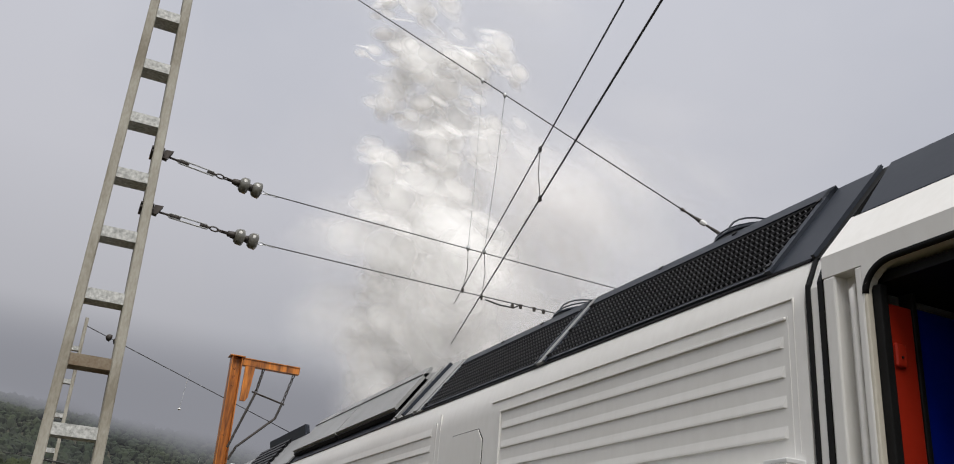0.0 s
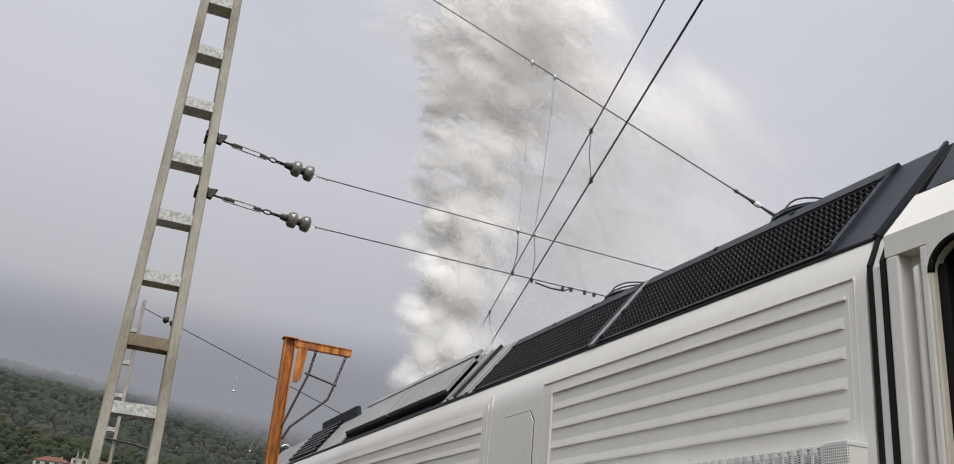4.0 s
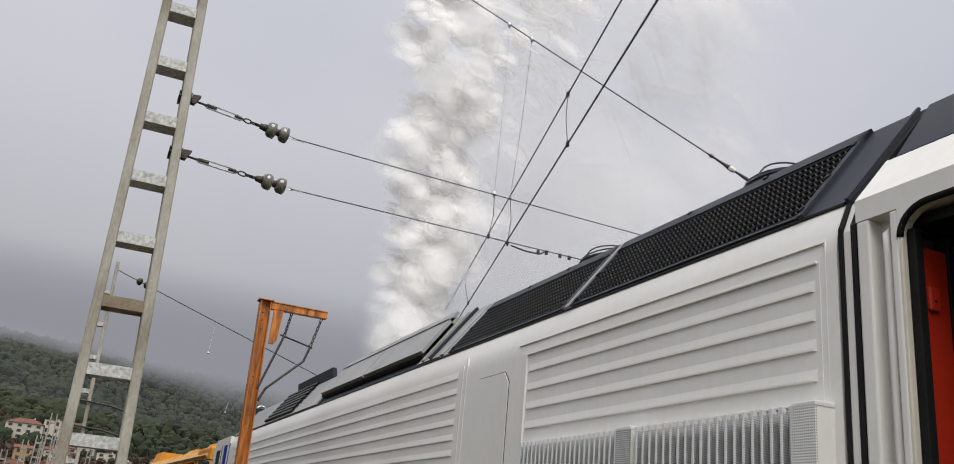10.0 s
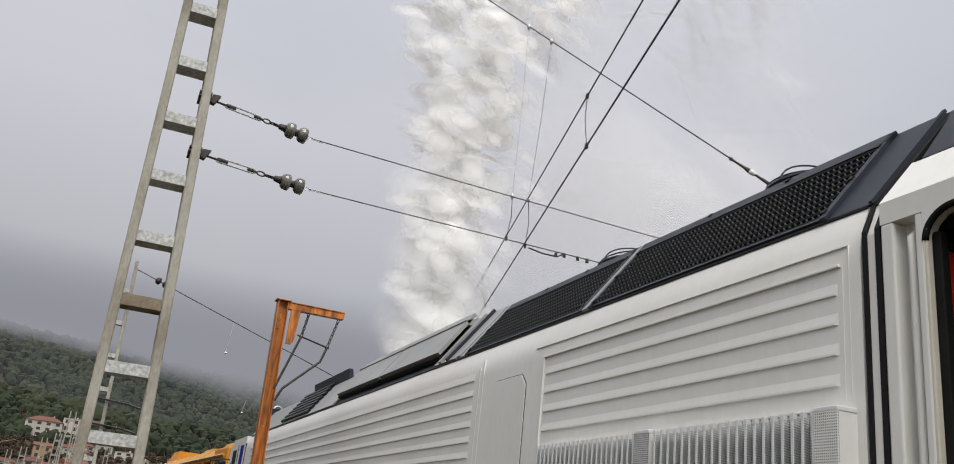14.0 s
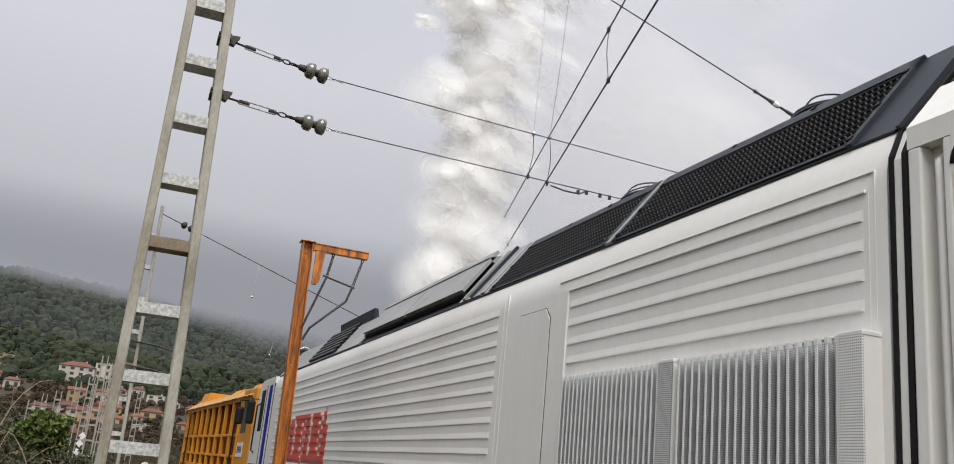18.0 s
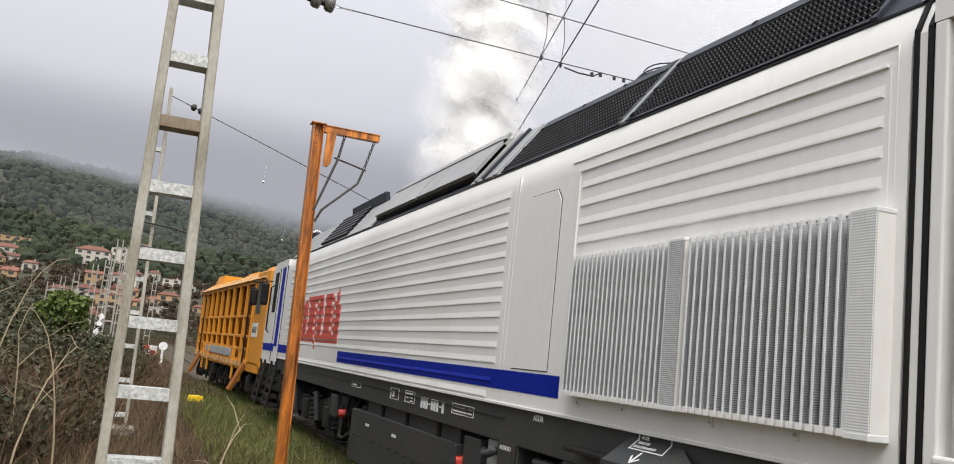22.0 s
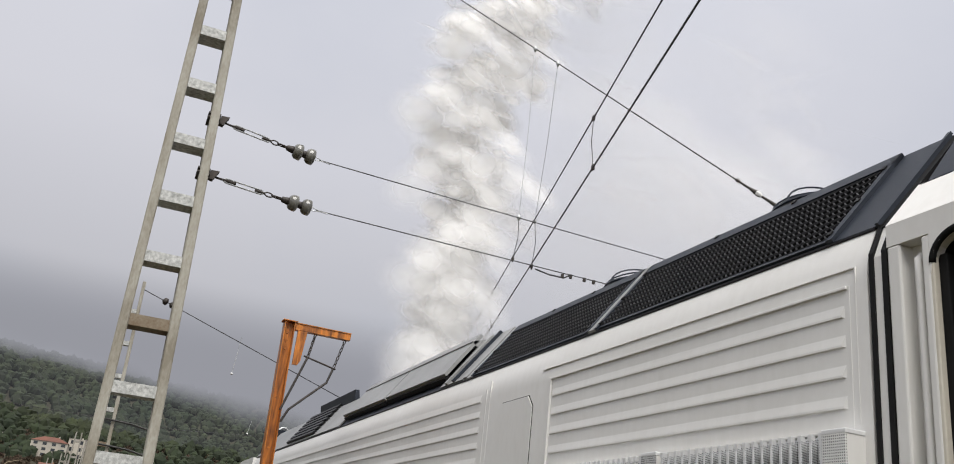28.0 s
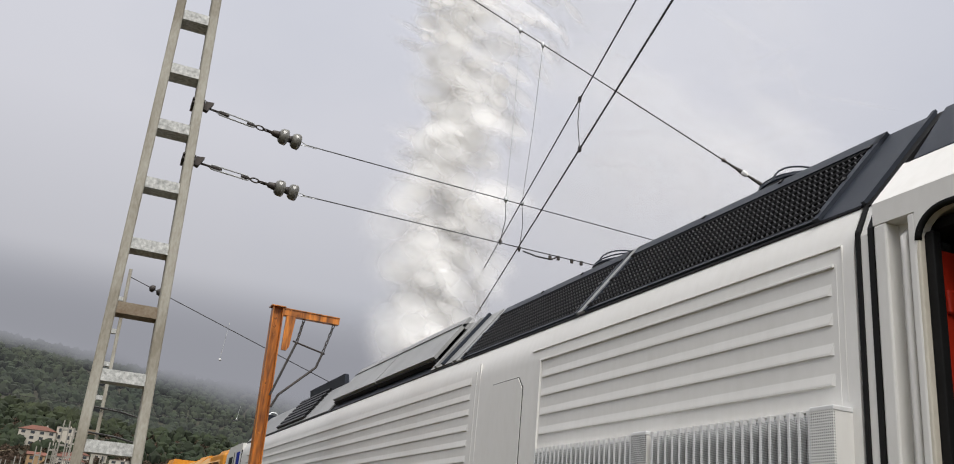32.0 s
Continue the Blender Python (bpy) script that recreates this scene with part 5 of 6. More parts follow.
def catenary():
    # contact and messenger wire, running aslant over the roof
    def along(p, q, y):
        f = (y - p[1]) / (q[1] - p[1])
        return Vector(p).lerp(Vector(q), f)
    c0, c1 = (3.043, 4.467, 5.49), (4.514, 9.923, 5.49)
    m0, m1 = (3.382, 5.489, 6.20), (4.526, 10.0, 6.10)
    bar("contact_wire", [along(c0, c1, -14), c0, c1, along(c0, c1, 44)], 0.0085, "dark contact wire over the track", group="overhead wires")
    bar("messenger_wire", [along(m0, m1, -14), m0, m1, along(m0, m1, 44)], 0.0075, "dark messenger wire above the contact wire", group="overhead wires")
    for y in (7.2, 13.4):
        a, b = along(m0, m1, y), along(c0, c1, y - 0.25)
        mid = (a + b) / 2 + Vector((-0.02, 0, 0))
        bar("dropper", [a, mid, b], 0.005, "thin dropper wire between messenger and contact wire", group="droppers")
        for p in (a, b):
            bm = B()
            box(bm, p.x - 0.012, p.x + 0.012, p.y - 0.02, p.y + 0.02, p.z - 0.03, p.z + 0.03, 0.005)
            solo("wire_clip", bm, DARKIRON, "small dark wire clip on the overhead line", "clip", "wire clips", at=p)
    # guy wire with end fitting
    f1, an = Vector((4.14, 9.585, 8.36)), Vector((6.04, 7.16, 5.77))
    d = (an - f1).normalized()
    f2 = f1 + d * 0.46
    bar("head_wire", [f1 - d * 6.0, an - d * 0.55], 0.008, "thick sloping head-span wire above the locomotive", group="span wires")
    bm = B()
    e = an - d * 0.55
    lathe(bm, e, d, [(0, 0.01), (0.02, 0.025), (0.06, 0.012), (0.2, 0.016), (0.3, 0.03), (0.36, 0.012), (0.5, 0.02), (0.62, 0.024), (0.9, 0.01)], 8)
    fit = solo("wire_tensioner", bm, DARKIRON, "dark wire tensioner with pale splice", "tensioner", at=e, smooth=True)
    bm = B()
    lathe(bm, e + d * 0.27, d, [(0, 0.012), (0.03, 0.034), (0.07, 0.03), (0.1, 0.012)], 8)
    part("splice", bm, WHITE_MARK, fit)
    bar("head_wire", [an, an + d * 6.0], 0.008, "thick sloping head-span wire above the locomotive", group="span wires")
    # hangers from the head wire to the span wires
    for top, u, lo in ((f1, (4.23, 9.80, 6.03), (4.30, 10.03, 5.55)), (f2, (4.52, 9.94, 6.10), (4.545, 9.97, 5.49))):
        bar("hanger_wire", [top, Vector(top).lerp(Vector(u), 0.5) + Vector((0.015, 0, 0)), u], 0.0035, "very thin pale hanger wire", group="hangers", mat=STEEL)
        bar("hanger_wire", [u, Vector(u).lerp(Vector(lo), 0.5) + Vector((0.03, 0, 0)), lo], 0.0045, "very thin hanger wire between span wires", group="hangers")
        for p, r, mt in ((top, 0.03, STEEL), (u, 0.03, STEEL), (lo, 0.024, DARKIRON)):
            p = Vector(p)
            bm = B()
            lathe(bm, p - Vector((0, 0, 0.05)), (0, 0, 1), [(0, 0.008), (0.02, r * 0.6), (0.05, r), (0.07, r * 0.5), (0.09, 0.008)], 8)
            solo("wire_clamp", bm, mt, "small metal clamp where the wires cross", "clamp", "wire clamps", at=p, smooth=True)
    # jumper hanging along the lower span wire
    a = Vector((4.6, 9.97, 5.46))
    bar("jumper_wire", [a, a + Vector((0.2, 0, -0.03)), a + Vector((0.42, 0.02, -0.02)), a + Vector((0.50, 0.02, 0.03))], 0.010, "short thick jumper wire with clips", "wire")
    for k in (0.40, 0.52, 0.72, 0.86):
        p = a + Vector((k, 0.02, 0.0 + 0.02 * (k > 0.5)))
        bm = B()
        box(bm, p.x - 0.02, p.x + 0.02, p.y - 0.015, p.y + 0.015, p.z - 0.03, p.z + 0.03, 0.008)
        solo("wire_clip", bm, DARKIRON, "small dark wire clip on the overhead line", "clip", "wire clips", at=p)


catenary()

# masts further down the yard
lattice_mast(0.02, 16.0, 5.78, 0.42, 0.033, 0.14, 0.055, 0.55, 0.3, 0.07, label="slim galvanised ladder mast behind the first")
for x, y, h in ((-4.65, 60, 3.9), (-5.0, 75, 5.0), (-3.4, 62, 4.7), (-2.4, 62, 5.4), (-1.5, 55, 5.3), (-0.95, 50, 6.1), (-0.55, 60, 6.6), (-0.9, 75, 7.4), (1.6, 80, 6.4), (-2.2, 90, 7.0)):
    lattice_mast(x, y, h, 0.5, 0.03, 0.16, 0.06, 0.75, 0.4, 0.09, stain=99)


def far_strain():
    a, b = Vector((0.12, 16.0, 5.66)), Vector((3.80, 16.0, 4.415))
    d = (b - a).normalized()
    bar("span_wire", [a, b, b + d * 3], 0.007, "thin dark wire from the slim mast", group="span wires")
    s = thing("insulator_string", a + d * 0.3, "small dark strain insulator on the slim mast's wire", "insulator", "strain sets on the mast")
    for k in range(2):
        bm = B()
        lathe(bm, a + d * (0.36 + 0.13 * k), d, [(0, 0.02), (0.03, 0.06), (0.08, 0.065), (0.10, 0.02)], 10)
        part("insulator_bell", bm, DARKIRON, s, "", True)
    for z in (2.95, 3.35):
        bar("stay_wire", [(-0.1, 15.9, z + 0.1), (0.45, 15.9, z + 0.06), (0.75, 15.9, z)], 0.016, "dark cable with insulators on the slim mast", group="stay wires")
    # hanging weights and droppers of the far lines
    for x, y, z0, z1 in ((4.6, 40, 8.6, 10.2), (1.9, 40, 5.6, 7.3), (8.6, 60, 8.4, 9.2)):
        bar("far_dropper", [(x, y, z0), (x + 0.12, y, z1)], 0.010, "thin pale dropper of a distant line", group="droppers", mat=STEEL)
        bm = B()
        lathe(bm, (x, y, z0 - 0.08), (0, 0, 1), [(0, 0.02), (0.04, 0.07), (0.1, 0.02)], 8)
        solo("line_weight", bm, WHITE_MARK, "small white weight under a distant dropper", "weight", "line weights", at=(x, y, z0))
    bar("far_wire", [(-6, 42, 6.2), (3, 40, 5.9), (9, 60, 8.3), (16, 75, 9)], 0.012, "thin distant overhead wire", group="overhead wires")


far_strain()


# ---- rusty loading-gauge post ----
def gauge_post():
    y = 11.2
    post = thing("rusty_post", (1.9, y, 0), "orange rusted steel post with arm, chains and stirrup", "post")
    lean = lambda z: 1.932 - 0.0165 * z
    bm = B()
    t = 0.012
    lo, hi = [], []
    prof = [(-0.075, -0.06), (0.075, -0.06), (0.075, -0.06 + t), (0.006, -0.06 + t), (0.006, 0.06 - t), (0.075, 0.06 - t), (0.075, 0.06), (-0.075, 0.06), (-0.075, 0.06 - t), (-0.006, 0.06 - t), (-0.006, -0.06 + t), (-0.075, -0.06 + t)]
    for z, ring in ((0, lo), (4.455, hi)):
        for a, b in prof:
            ring.append(bm.verts.new((lean(z) + b * 1.1, y + a, z)))
    for i in range(12):
        bm.faces.new((lo[i], lo[(i + 1) % 12], hi[(i + 1) % 12], hi[i]))
    bm.faces.new(hi)
    part("upright", bm, RUST, post)
    bm = B()
    box(bm, 1.765, 1.95, y - 0.09, y + 0.09, 4.455, 4.47, 0.003)
    part("cap_plate", bm, RUST, post)
    # arm towards the track, with a gusset
    a, b = Vector((1.93, y - 0.02, 4.415)), Vector((2.645, y - 0.02, 4.41))
    d = (b - a).normalized()
    w = Vector((-d.y, d.x, 0))
    def beam(name, p, q, hw, z0, z1, mat):
        bm2 = B()
        v = [bm2.verts.new(c + w * s + Vector((0, 0, z))) for z in (z0, z1) for c, s in ((p, -hw), (q, -hw), (q, hw), (p, hw))]
        for f in ((3, 2, 1, 0), (4, 5, 6, 7), (0, 1, 5, 4), (1, 2, 6, 5), (2, 3, 7, 6), (3, 0, 4, 7)):
            bm2.faces.new([v[i] for i in f])
        return part(name, bm2, mat, post)
    beam("arm", a, b, 0.05, -0.05, 0.03, RUST)
    beam("arm_flange", a, b, 0.06, 0.03, 0.04, RUST)
    bm = B()
    prism(bm, [(1.97, 4.36), (2.09, 4.36), (2.06, 3.98), (2.03, 3.93), (1.97, 3.93)], "y", y - 0.07, y - 0.03)
    part("gusset", bm, RUST, post)
    p1, p2 = a + d * 0.275, a + d * 0.663
    q1 = Vector((2.148, y - 0.05, 4.05))
    q2 = Vector((2.484, y - 0.08, 3.965))
    # chains of alternating links
    for p, q in ((p1 - Vector((0, 0, 0.05)), q1), (p2 - Vector((0, 0, 0.05)), q2)):
        n = 7
        ax = (q - p).normalized()
        u = ax.orthogonal().normalized()
        v = ax.cross(u)
        for k in range(n):
            c = p.lerp(q, (k + 0.5) / n)
            s = u if k % 2 else v
            bm = B()
            tube(bm, [c + ax * (0.036 * math.cos(t)) + s * (0.016 * math.sin(t)) for t in (i * math.pi / 5 for i in range(11))], 0.0065, 5)
            part("chain_link", bm, DARKIRON, post)
    bm = B()
    tube(bm, [q1 + (q1 - q2).normalized() * 0.05, q1, q2, q2 + (q2 - q1).normalized() * 0.03], 0.011, 6)
    part("stirrup_bar", bm, DARKIRON, post)
    for pts in ((q1, Vector((1.92, y - 0.07, 3.36))), (q2, Vector((2.426, y - 0.08, 3.775)), Vector((2.02, y - 0.08, 3.38)), Vector((1.95, y - 0.07, 3.22)))):
        bm = B()
        tube(bm, list(pts), 0.015, 6)
        part("stirrup_arm", bm, DARKIRON, post)
    for z in (0.9, 1.6, 2.3, 2.9, 3.5, 4.1, 4.2, 4.3):
        bm = B()
        tube(bm, [(lean(z) - 0.02, y - 0.10, z), (lean(z) - 0.02, y - 0.07, z)], 0.014, 6)
        part("bolt", bm, RUST, post)


gauge_post()


# ---- yellow track machine ahead of the locomotive ----
def track_machine():
    ob = new("track_machine")
    ob.location = (2.96, 21.75, 0)
    ob.rotation_euler = (0, 0, radians(2.5))
    ORIGIN[ob.name] = Vector()
    tagged(ob, "yellow track maintenance machine with open framed sides", "rail vehicle")
    P = lambda name, bm, mat, lab="", par=ob: part(name, bm, mat, par, lab)
    L, W = 12.6, 2.75
    # body behind the frame in darker orange: recess shade put into its colour
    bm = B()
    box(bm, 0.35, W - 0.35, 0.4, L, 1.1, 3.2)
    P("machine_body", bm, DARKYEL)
    bm = B()
    prism(bm, [(-0.06, 3.22), (0.25, 3.47), (W - 0.25, 3.47), (W + 0.06, 3.22), (W, 3.17), (0, 3.17)], "y", 0.3, L)
    P("roof", bm, TAN, "dusty tan roof sheets")
    for k in range(9):
        bm = B()
        y = 0.9 + k * 1.35
        prism(bm, [(-0.075, 3.20), (0.25, 3.50), (0.27, 3.48), (-0.04, 3.18)], "y", y - 0.03, y + 0.03)
        P("roof_lap", bm, YELLOW)
    for y0, y1, z in ((0.3, 2.6, 3.62), (4.2, 5.6, 3.60), (10.9, 12.3, 3.82)):
        bm = B()
        prism(bm, [(0.3, 3.44), (0.42, z), (W - 0.42, z), (W - 0.3, 3.44)], "y", y0, y1)
        P("roof_box", bm, YELLOW)
    bm = B()
    box(bm, 0.0, W, 0.0, 1.65, 1.05, 3.42, 0.06)
    cab = P("cab", bm, YELLOW)
    for y0, y1, z0, z1 in ((0.75, 1.35, 2.35, 3.15),):
        bm = B()
        box(bm, -0.012, 0.02, y0, y1, z0, z1, 0.004)
        P("cab_window", bm, PANE, "dark cab window", cab)
    bm = B()
    box(bm, -0.010, 0.02, 0.75, 1.5, 1.78, 2.12)
    sign = P("sign_plate", bm, WHITE_MARK, "white plate with dark bars", cab)
    bm = B()
    for k in range(4):
        box(bm, -0.014, 0.0, 0.84 + 0.15 * k, 0.93 + 0.15 * k, 1.88, 2.03)
    P("sign_bars", bm, BLACK, "", sign)
    bm = B()
    box(bm, -0.30, -0.14, 0.5, 0.57, 2.52, 2.93, 0.05)
    P("mirror", bm, BLACK, "", cab)
    bm = B()
    tube(bm, [(0.0, 0.54, 3.1), (-0.24, 0.54, 3.08), (-0.24, 0.54, 2.9)], 0.018, 6)
    P("mirror_arm", bm, BLACK, "", cab)
    for k in range(10):
        y = 1.8 + k * 1.18
        bm = B()
        box(bm, -0.02, 0.08, y - 0.05, y + 0.05, 1.1, 3.2, 0.012)
        P("frame_post", bm, YELLOW)
    for z in (1.45, 1.78, 2.3, 3.16):
        bm = B()
        box(bm, 0.0, 0.07, 1.7, L, z - 0.035, z + 0.035, 0.01)
        P("frame_rail", bm, YELLOW)
    bm = B()
    box(bm, 0.0, W, 0.2, L, 0.92, 1.18, 0.02)
    P("chassis", bm, YELLOW)
    for k in range(16):
        bm = B()
        y = 1.9 + k * 0.68
        box(bm, -0.05, 0.02, y, y + 0.42, 1.0, 1.12)
        P("footboard", bm, TAN)
    bm = B()
    box(bm, -0.03, 0.06, 4.6, 9.8, 1.2, 1.42, 0.01)
    P("step_beam", bm, STEEL, "grey aluminium step beam")
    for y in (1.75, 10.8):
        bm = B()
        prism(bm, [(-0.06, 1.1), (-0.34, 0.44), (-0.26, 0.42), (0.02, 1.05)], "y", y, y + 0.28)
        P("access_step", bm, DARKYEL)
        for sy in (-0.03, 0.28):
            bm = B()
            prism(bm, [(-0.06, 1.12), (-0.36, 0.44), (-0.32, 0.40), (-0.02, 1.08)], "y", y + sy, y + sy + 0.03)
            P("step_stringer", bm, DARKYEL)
        bm = B()
        tube(bm, [(-0.06, y + 0.3, 1.0), (-0.06, y + 0.3, 3.0), (0.05, y + 0.3, 3.1)], 0.022, 6)
        P("grab_rail", bm, BLACK)
    for y in (1.3, 3.0, 5.6, 8.2, 9.9, 11.6):
        bm = B()
        lathe(bm, (0.62, y, RAIL + 0.42), (1, 0, 0), [(0, 0.08), (0, 0.40), (0.1, 0.42), (0.13, 0.45), (0.13, 0.1)], 20)
        P("wheel", bm, UNDER, "")
        bm = B()
        box(bm, 0.12, 0.55, y - 0.22, y + 0.22, 0.42, 0.86, 0.03)
        P("axle_box", bm, UNDER)
    for k in range(7):
        bm = B()
        y = 1.0 + k * 1.6
        tube(bm, [(0.1, y, 1.0), (0.05, y + 0.2, 0.6), (0.12, y + 0.7, 0.55), (0.2, y + 0.9, 0.9)], 0.035, 6)
        P("hose", bm, UNDER)
    # black sheets for the shade in upper bays, side braces and grimy gear below
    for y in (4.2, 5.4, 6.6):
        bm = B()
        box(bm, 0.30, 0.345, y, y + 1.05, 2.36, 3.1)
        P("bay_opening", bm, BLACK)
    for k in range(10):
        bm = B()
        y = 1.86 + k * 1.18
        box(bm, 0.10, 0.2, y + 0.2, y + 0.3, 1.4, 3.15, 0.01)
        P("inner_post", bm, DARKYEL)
    rnd = random.Random(5)
    for k in range(26):
        bm = B()
        y, w, h = 0.7 + k * 0.45, rnd.uniform(0.1, 0.34), rnd.uniform(0.1, 0.4)
        x, z = rnd.uniform(-0.02, 0.25), rnd.uniform(0.3, 0.62)
        box(bm, x, x + 0.2, y, y + w, z, z + h, 0.015)
        P("gear_box", bm, UNDER if k % 4 else DARKIRON)
    for k in range(9):
        bm = B()
        y = 1.2 + k * 1.25
        tube(bm, [(0.06, y, 0.95), (-0.02, y + 0.08, 0.5), (0.05, y + 0.5, 0.36), (0.15, y + 0.85, 0.7)], 0.03, 6)
        P("hose", bm, BLACK)
    for y in (2.3, 3.6, 8.9, 10.2):
        bm = B()
        box(bm, -0.06, 0.0, y, y + 0.09, 0.62, 1.42, 0.01)
        P("hanger_strap", bm, YELLOW)
    bm = B()
    box(bm, 0.5, W - 0.5, 0.3, L, 0.55, 0.95)
    P("underframe", bm, UNDER)


# darker copy of the machine yellow: painted recess shade, also the steps' tone
DARKYEL = material("dark_orange_paint_and_shade", (0.33, 0.11, 0.005), 0.6, 0, (0.2, 0.065, 0.008), 1.2, 20, 0.8, 0.1)
TAN = material("dusty_tan_metal", (0.52, 0.31, 0.12), 0.75, 0, (0.36, 0.2, 0.07), 1.5, 22, 0.8, 0.15)
track_machine()


# ---- yard signs ----
def yard_signs():
    b = thing("checker_board", (1.11, 45, 0), "small red and white checkered board on post", "sign")
    bm = B()
    box(bm, 0.80, 1.42, 45, 45.04, 0.55, 0.98)
    part("board", bm, WHITE_MARK, b)
    bm = B()
    box(bm, 0.82, 1.1, 44.985, 45, 0.77, 0.96)
    box(bm, 1.12, 1.40, 44.985, 45, 0.57, 0.76)
    part("red_check", bm, RED, b)
    bm = B()
    tube(bm, [(1.11, 45.06, 0), (1.11, 45.06, 0.9)], 0.03, 6)
    part("post", bm, STEEL, b)
    d = thing("disc_marker", (1.72, 46, 0), "white disc marker on short white post", "marker")
    bm = B()
    tube(bm, [(1.72, 46, 0), (1.72, 46, 0.8)], 0.06, 8)
    part("post", bm, WHITE_MARK, d)
    bm = B()
    lathe(bm, (1.72, 45.95, 0.98), (0, 1, 0), [(0, 0.0), (0, 0.2), (0.05, 0.2), (0.05, 0.0)], 16)
    part("disc", bm, WHITE_MARK, d)
    for k, (z, dx) in enumerate(((1.35, -1.28), (1.72, -1.22), (2.05, -1.17))):
        if k == 0:
            s = thing("white_lamp_signal", (-1.22, 45, 0), "dwarf signal post with three white diamonds", "signal")
            bm = B()
            tube(bm, [(-1.22, 45.05, 0), (-1.22, 45.05, 2.1)], 0.04, 6)
            part("post", bm, STEEL, s)
        bm = B()
        prism(bm, [(dx, z - 0.17), (dx + 0.16, z), (dx, z + 0.17), (dx - 0.16, z)], "y", 44.96, 45.0)
        part("diamond", bm, WHITE_MARK, s)
    y = thing("yellow_marker", (1.78, 23.3, 0), "bright yellow plastic marker block on the ground", "marker")
    bm = B()
    prism(bm, [(1.58, 0.0), (1.99, 0.0), (1.95, 0.22), (1.62, 0.22)], "y", 23.2, 23.45)
    part("block", bm, VIVID, y)
    bm = B()
    box(bm, 1.64, 1.9, 23.24, 23.41, 0.22, 0.235, 0.004)
    part("top", bm, VIVID, y)


VIVID = material("vivid_yellow_plastic", (0.80, 0.55, 0.01), 0.4, 0, (0.6, 0.4, 0.01), 5, 40, 0.6, 0.05)
yard_signs()


# ---- exhaust plume ----
def steam(name, tint, peak, scale, through_light=0.45):
    """Soft-edged flakes of steam, densest in their middle and ragged towards their rims."""
    m = bpy.data.materials.new(name)
    m.use_nodes = True
    n, l = m.node_tree.nodes, m.node_tree.links
    n.clear()
    out, mix, tr = n.new("ShaderNodeOutputMaterial"), n.new("ShaderNodeMixShader"), n.new("ShaderNodeBsdfTransparent")
    di, tl, half = n.new("ShaderNodeBsdfDiffuse"), n.new("ShaderNodeBsdfTranslucent"), n.new("ShaderNodeMixShader")
    di.inputs["Color"].default_value = tl.inputs["Color"].default_value = (*tint, 1)
    half.inputs[0].default_value = through_light
    co, no, mr = n.new("ShaderNodeTexCoord"), n.new("ShaderNodeTexNoise"), n.new("ShaderNodeMapRange")
    no.inputs["Scale"].default_value, no.inputs["Detail"].default_value = scale, 3.0
    mr.inputs["From Min"].default_value, mr.inputs["From Max"].default_value = 0.34, 0.62
    mr.inputs["To Min"].default_value, mr.inputs["To Max"].default_value = 0.62, 1.0
    away, rim, mul = n.new("ShaderNodeVectorMath"), n.new("ShaderNodeMapRange"), n.new("ShaderNodeMath")
    away.operation = "DISTANCE"
    away.inputs[1].default_value = (0.5, 0.5, 0.0)
    rim.interpolation_type = "SMOOTHERSTEP"
    rim.inputs["From Min"].default_value, rim.inputs["From Max"].default_value = 0.5, 0.03
    rim.inputs["To Min"].default_value, rim.inputs["To Max"].default_value = 0.0, peak
    mul.operation = "MULTIPLY"
    l.new(co.outputs["UV"], away.inputs[0])
    l.new(away.outputs["Value"], rim.inputs["Value"])
    l.new(co.outputs["Object"], no.inputs["Vector"])
    l.new(no.outputs["Fac"], mr.inputs["Value"])
    l.new(mr.outputs[0], mul.inputs[0])
    l.new(rim.outputs[0], mul.inputs[1])
    l.new(mul.outputs[0], mix.inputs[0])
    l.new(di.outputs[0], half.inputs[1])
    l.new(tl.outputs[0], half.inputs[2])
    l.new(tr.outputs[0], mix.inputs[1])
    l.new(half.outputs[0], mix.inputs[2])
    l.new(mix.outputs[0], out.inputs[0])
    return m


STEAM = steam("dense_white_steam", (0.993, 0.99, 0.983), 0.85, 1.3)
FLUFF = steam("white_steam_flakes", (0.993, 0.99, 0.983), 0.72, 1.5)
HALO = steam("thin_steam", (0.985, 0.98, 0.97), 0.42, 1.6)
CLOUD = steam("warm_steam", (0.985, 0.975, 0.965), 0.15, 1.0)
HAZE = steam("pale_haze", (0.97, 0.96, 0.945), 0.07, 0.6)
SRC = Vector((MID + 0.12, 13.0, 3.2))
RISE = 1.25
WAIT = -0.8            # puffs wait inside the engine bay until they leave the stack
plume = thing("exhaust_plume", SRC, "dense white exhaust plume rising from the locomotive roof", "smoke")


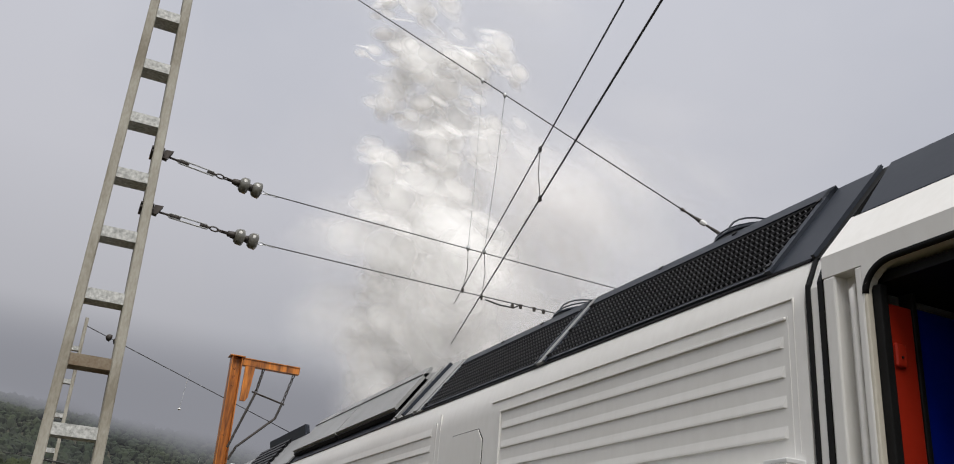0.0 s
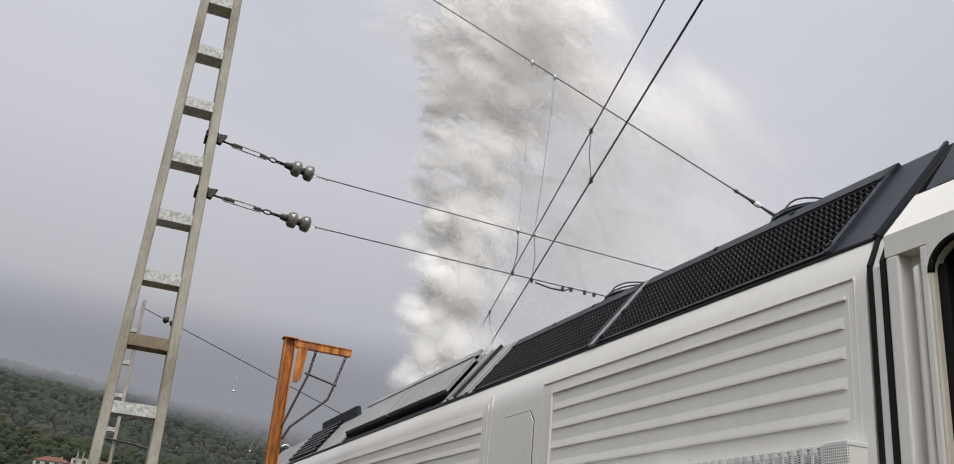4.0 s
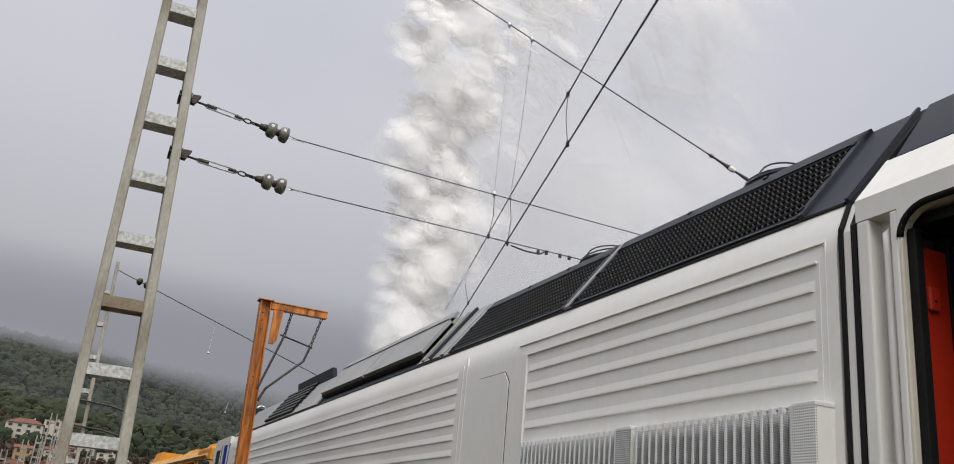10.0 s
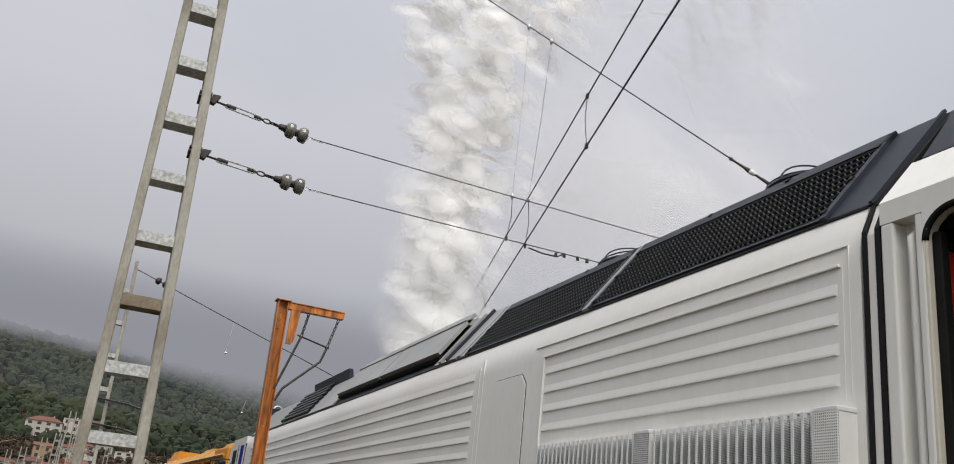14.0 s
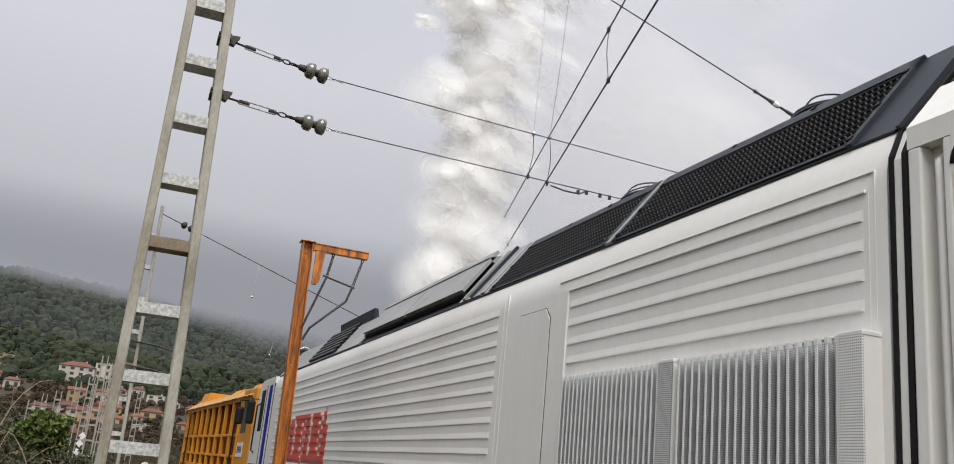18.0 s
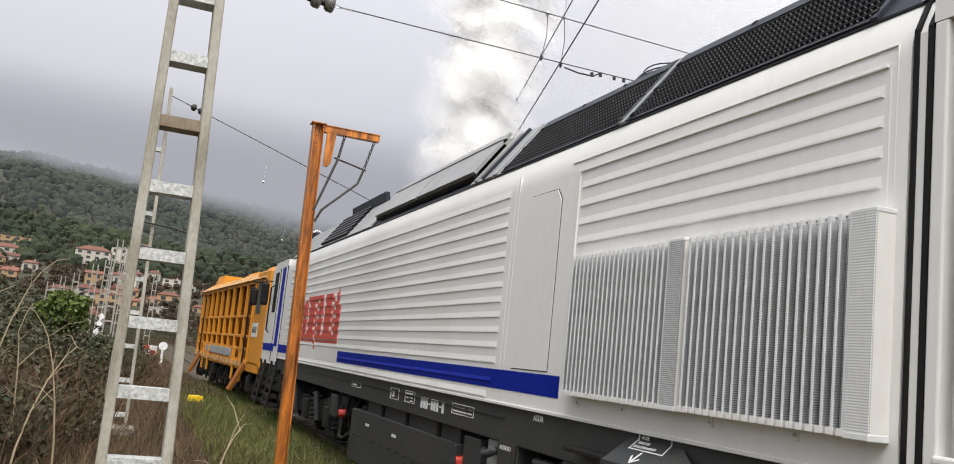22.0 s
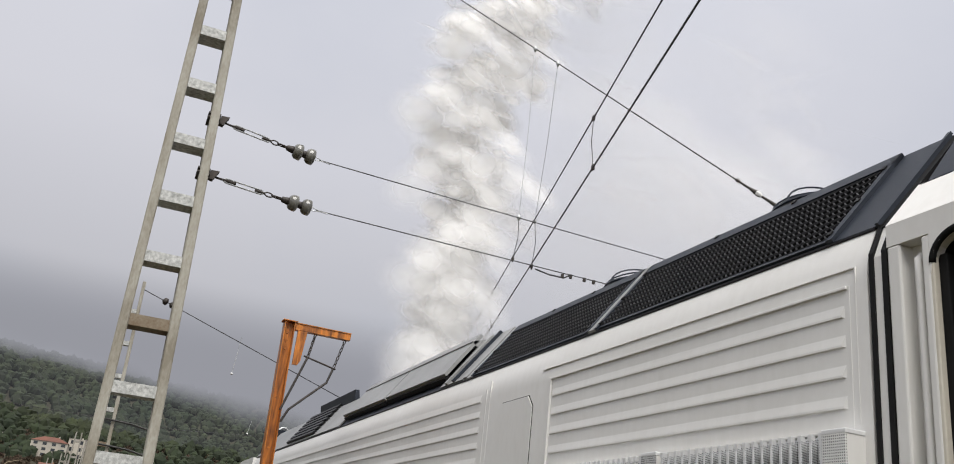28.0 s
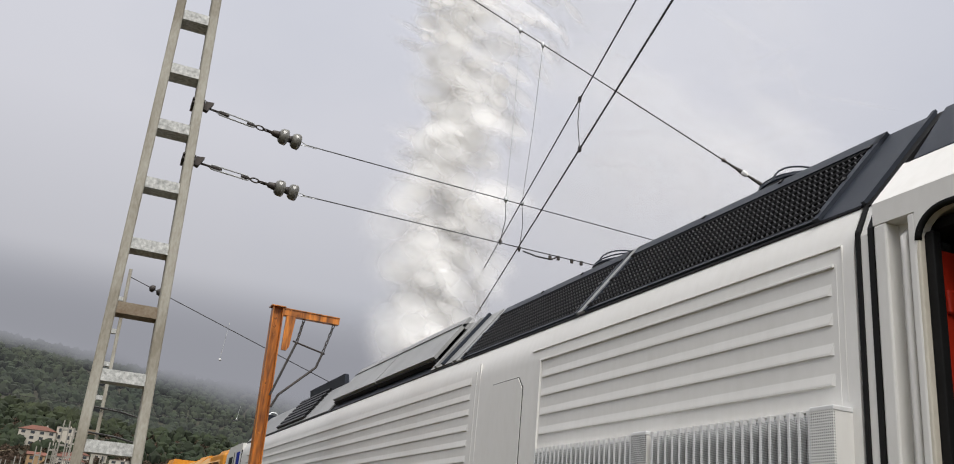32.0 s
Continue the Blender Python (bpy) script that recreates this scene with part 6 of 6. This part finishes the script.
def puff_mesh(r, seed, mat, flakes, tall=1.1, flake=0.72):
    """A loose soft puff: overlapping flakes set round it, each facing mostly outwards."""
    rng = np.random.default_rng(seed)
    d = rng.normal(size=(flakes, 3))
    d /= np.linalg.norm(d, axis=1)[:, None]
    c = d * r * rng.uniform(0.3, 1.0, (flakes, 1)) ** 0.5 * (1, 1, tall)
    face = 0.35 * d + (0.02, -0.85, 0.45) + 0.16 * rng.normal(size=(flakes, 3))
    face /= np.linalg.norm(face, axis=1)[:, None]
    u = np.cross(face, rng.normal(size=(flakes, 3)))
    u /= np.linalg.norm(u, axis=1)[:, None]
    w = np.cross(face, u)
    s = r * flake * rng.uniform(0.7, 1.25, (flakes, 1))
    u, w = u * s, w * s
    v = np.stack([c - u - w, c + u - w, c + u + w, c - u + w], 1).reshape(-1, 3)
    me = bpy.data.meshes.new("puff")
    me.from_pydata(v.tolist(), [], np.arange(4 * flakes).reshape(-1, 4).tolist())
    layer = me.uv_layers.new(name="flake")
    layer.data.foreach_set("uv", np.tile(np.array([0, 0, 1, 0, 1, 1, 0, 1], float), flakes))
    me.materials.append(mat)
    return me


PUFFS = []


def build_plume():
    rng = random.Random(17)
    core = [puff_mesh(r, 3 + s, STEAM, 6, 1.1, 1.15) for s, r in enumerate((0.26, 0.34, 0.29, 0.40, 0.32, 0.36))]
    fluff = [puff_mesh(r, 71 + s, FLUFF, 6, 1.1, 1.05) for s, r in enumerate((0.21, 0.32, 0.26, 0.36))]
    halo = [puff_mesh(r, 11 + s, HALO, 5, 1.1, 0.95) for s, r in enumerate((0.48, 0.58, 0.68))]
    first = [puff_mesh(r, 41 + s, FLUFF, 6, 1.0, 1.2) for s, r in enumerate((0.55, 0.75, 0.65))]
    large = [puff_mesh(r, 31 + s, CLOUD, 6, 1.0, 1.1) for s, r in enumerate((0.8, 1.0, 1.2))]
    haze = [puff_mesh(r, 51 + s, HAZE, 6, 0.9, 1.2) for s, r in enumerate((1.3, 1.7, 2.1))]

    def add(me, z0, kind):
        ob = tagged(new("puff", me), kind="stuff")
        ob.parent = plume
        PUFFS.append((ob, z0, rng.uniform(0, 2 * math.pi), math.sqrt(rng.random()) * (0.72 if z0 < -17 else 1.0), rng.uniform(-40, 40), kind))
    top, n, m = 8.6, 600, 130
    for k in range(n):
        z0 = top - k * (RISE * 32 + top + 0.8) / n
        loose = halo[k % 3] if z0 < -17 and k % 2 else fluff[k % 4]      # the engine settles, and the plume thins
        add(core[k % 6] if k % 3 == 0 else loose, z0, "core" if k % 3 == 0 else "fluff")
    for k in range(m):
        add(halo[k % 3], top - k * (RISE * 32 + top + 0.5) / m, "halo")
    for k in range(16):       # the first great cloud, already above the roof at the start
        add(first[k % 3], 1.8 + 3.6 * (k + rng.random()) / 22, "cloud")
    for k in range(14):
        add(large[k % 3], 1.8 + 4.4 * (k + rng.random()) / 26, "fringe")
    for k in range(18):       # the part of it that drifts off over the locomotive
        add(large[k % 3], rng.uniform(2.9, 6.0), "drift")
    for k in range(14):       # thin haze further off
        add(haze[k % 3], rng.uniform(2.6, 10.0), "haze")


def puff_at(h, a, q, kind, t):
    """Where a puff stands at height h over the source: straight up the stack, then drifting apart."""
    u = max(0.0, h - 0.7)
    sway = 0.10 * math.sin(0.8 * h + a) * min(1, u / 3)
    if kind == "core":
        r = q * (0.04 + 0.15 * u ** 0.92)
        return Vector((r * math.cos(a) + sway + 0.035 * u, r * math.sin(a) * 0.45 + 0.15, h))
    if kind == "fluff":
        r = (0.25 + 0.75 * q) * (0.03 + 0.215 * u)
        return Vector((r * math.cos(a) + sway + 0.045 * u, -abs(r * math.sin(a)) * 0.5 + 0.15, h))
    if kind == "halo":
        r = (0.35 + 0.65 * q) * (0.02 + 0.25 * u ** 0.95)
        return Vector((r * math.cos(a) + sway + 0.11 * u, r * math.sin(a) * 0.5, h))
    if kind in ("cloud", "fringe"):
        r = q * (0.6 + 0.12 * u) if kind == "cloud" else (0.3 + 0.7 * q) * (1.0 + 0.16 * u)
        return Vector((r * math.cos(a) + 0.5 + 0.04 * t, r * math.sin(a) * 0.5, h))
    if kind == "drift":
        return Vector((1.0 + 3.6 * (a / 6.3) + 0.24 * t, 1.6 * q - 0.4, h + 0.10 * (a / 6.3) * h))
    return Vector((0.8 + 8.0 * (a / 6.3) ** 1.3 * min(1.0, h / 6.0) + 0.05 * t, 1.5 * q, h))


build_plume()


def motions():
    speeds = {"haze": 0.06, "drift": 0.38}
    for ob, z0, a, q, spin, kind in PUFFS:
        speed = speeds.get(kind, RISE)
        born = max(0.0, (WAIT - z0) / speed)
        times = [0.0] + ([born, born + 0.5] if born > 0.2 else []) + [t for t in range(2, 33, 3) if t > born + 1.0] + [32.0]
        rows = []
        for t in times:
            if t > 32.0 or (rows and t - rows[-1][0] < 0.1):
                continue
            p = puff_at(max(WAIT, z0 + speed * t), a, q, kind, t)
            turn = max(0.0, t - born)
            tilt = spin * turn / 40
            rows.append((t, pose(p.x, p.y, p.z, tilt, 0, tilt)))
        walk(ob, rows)


motions()
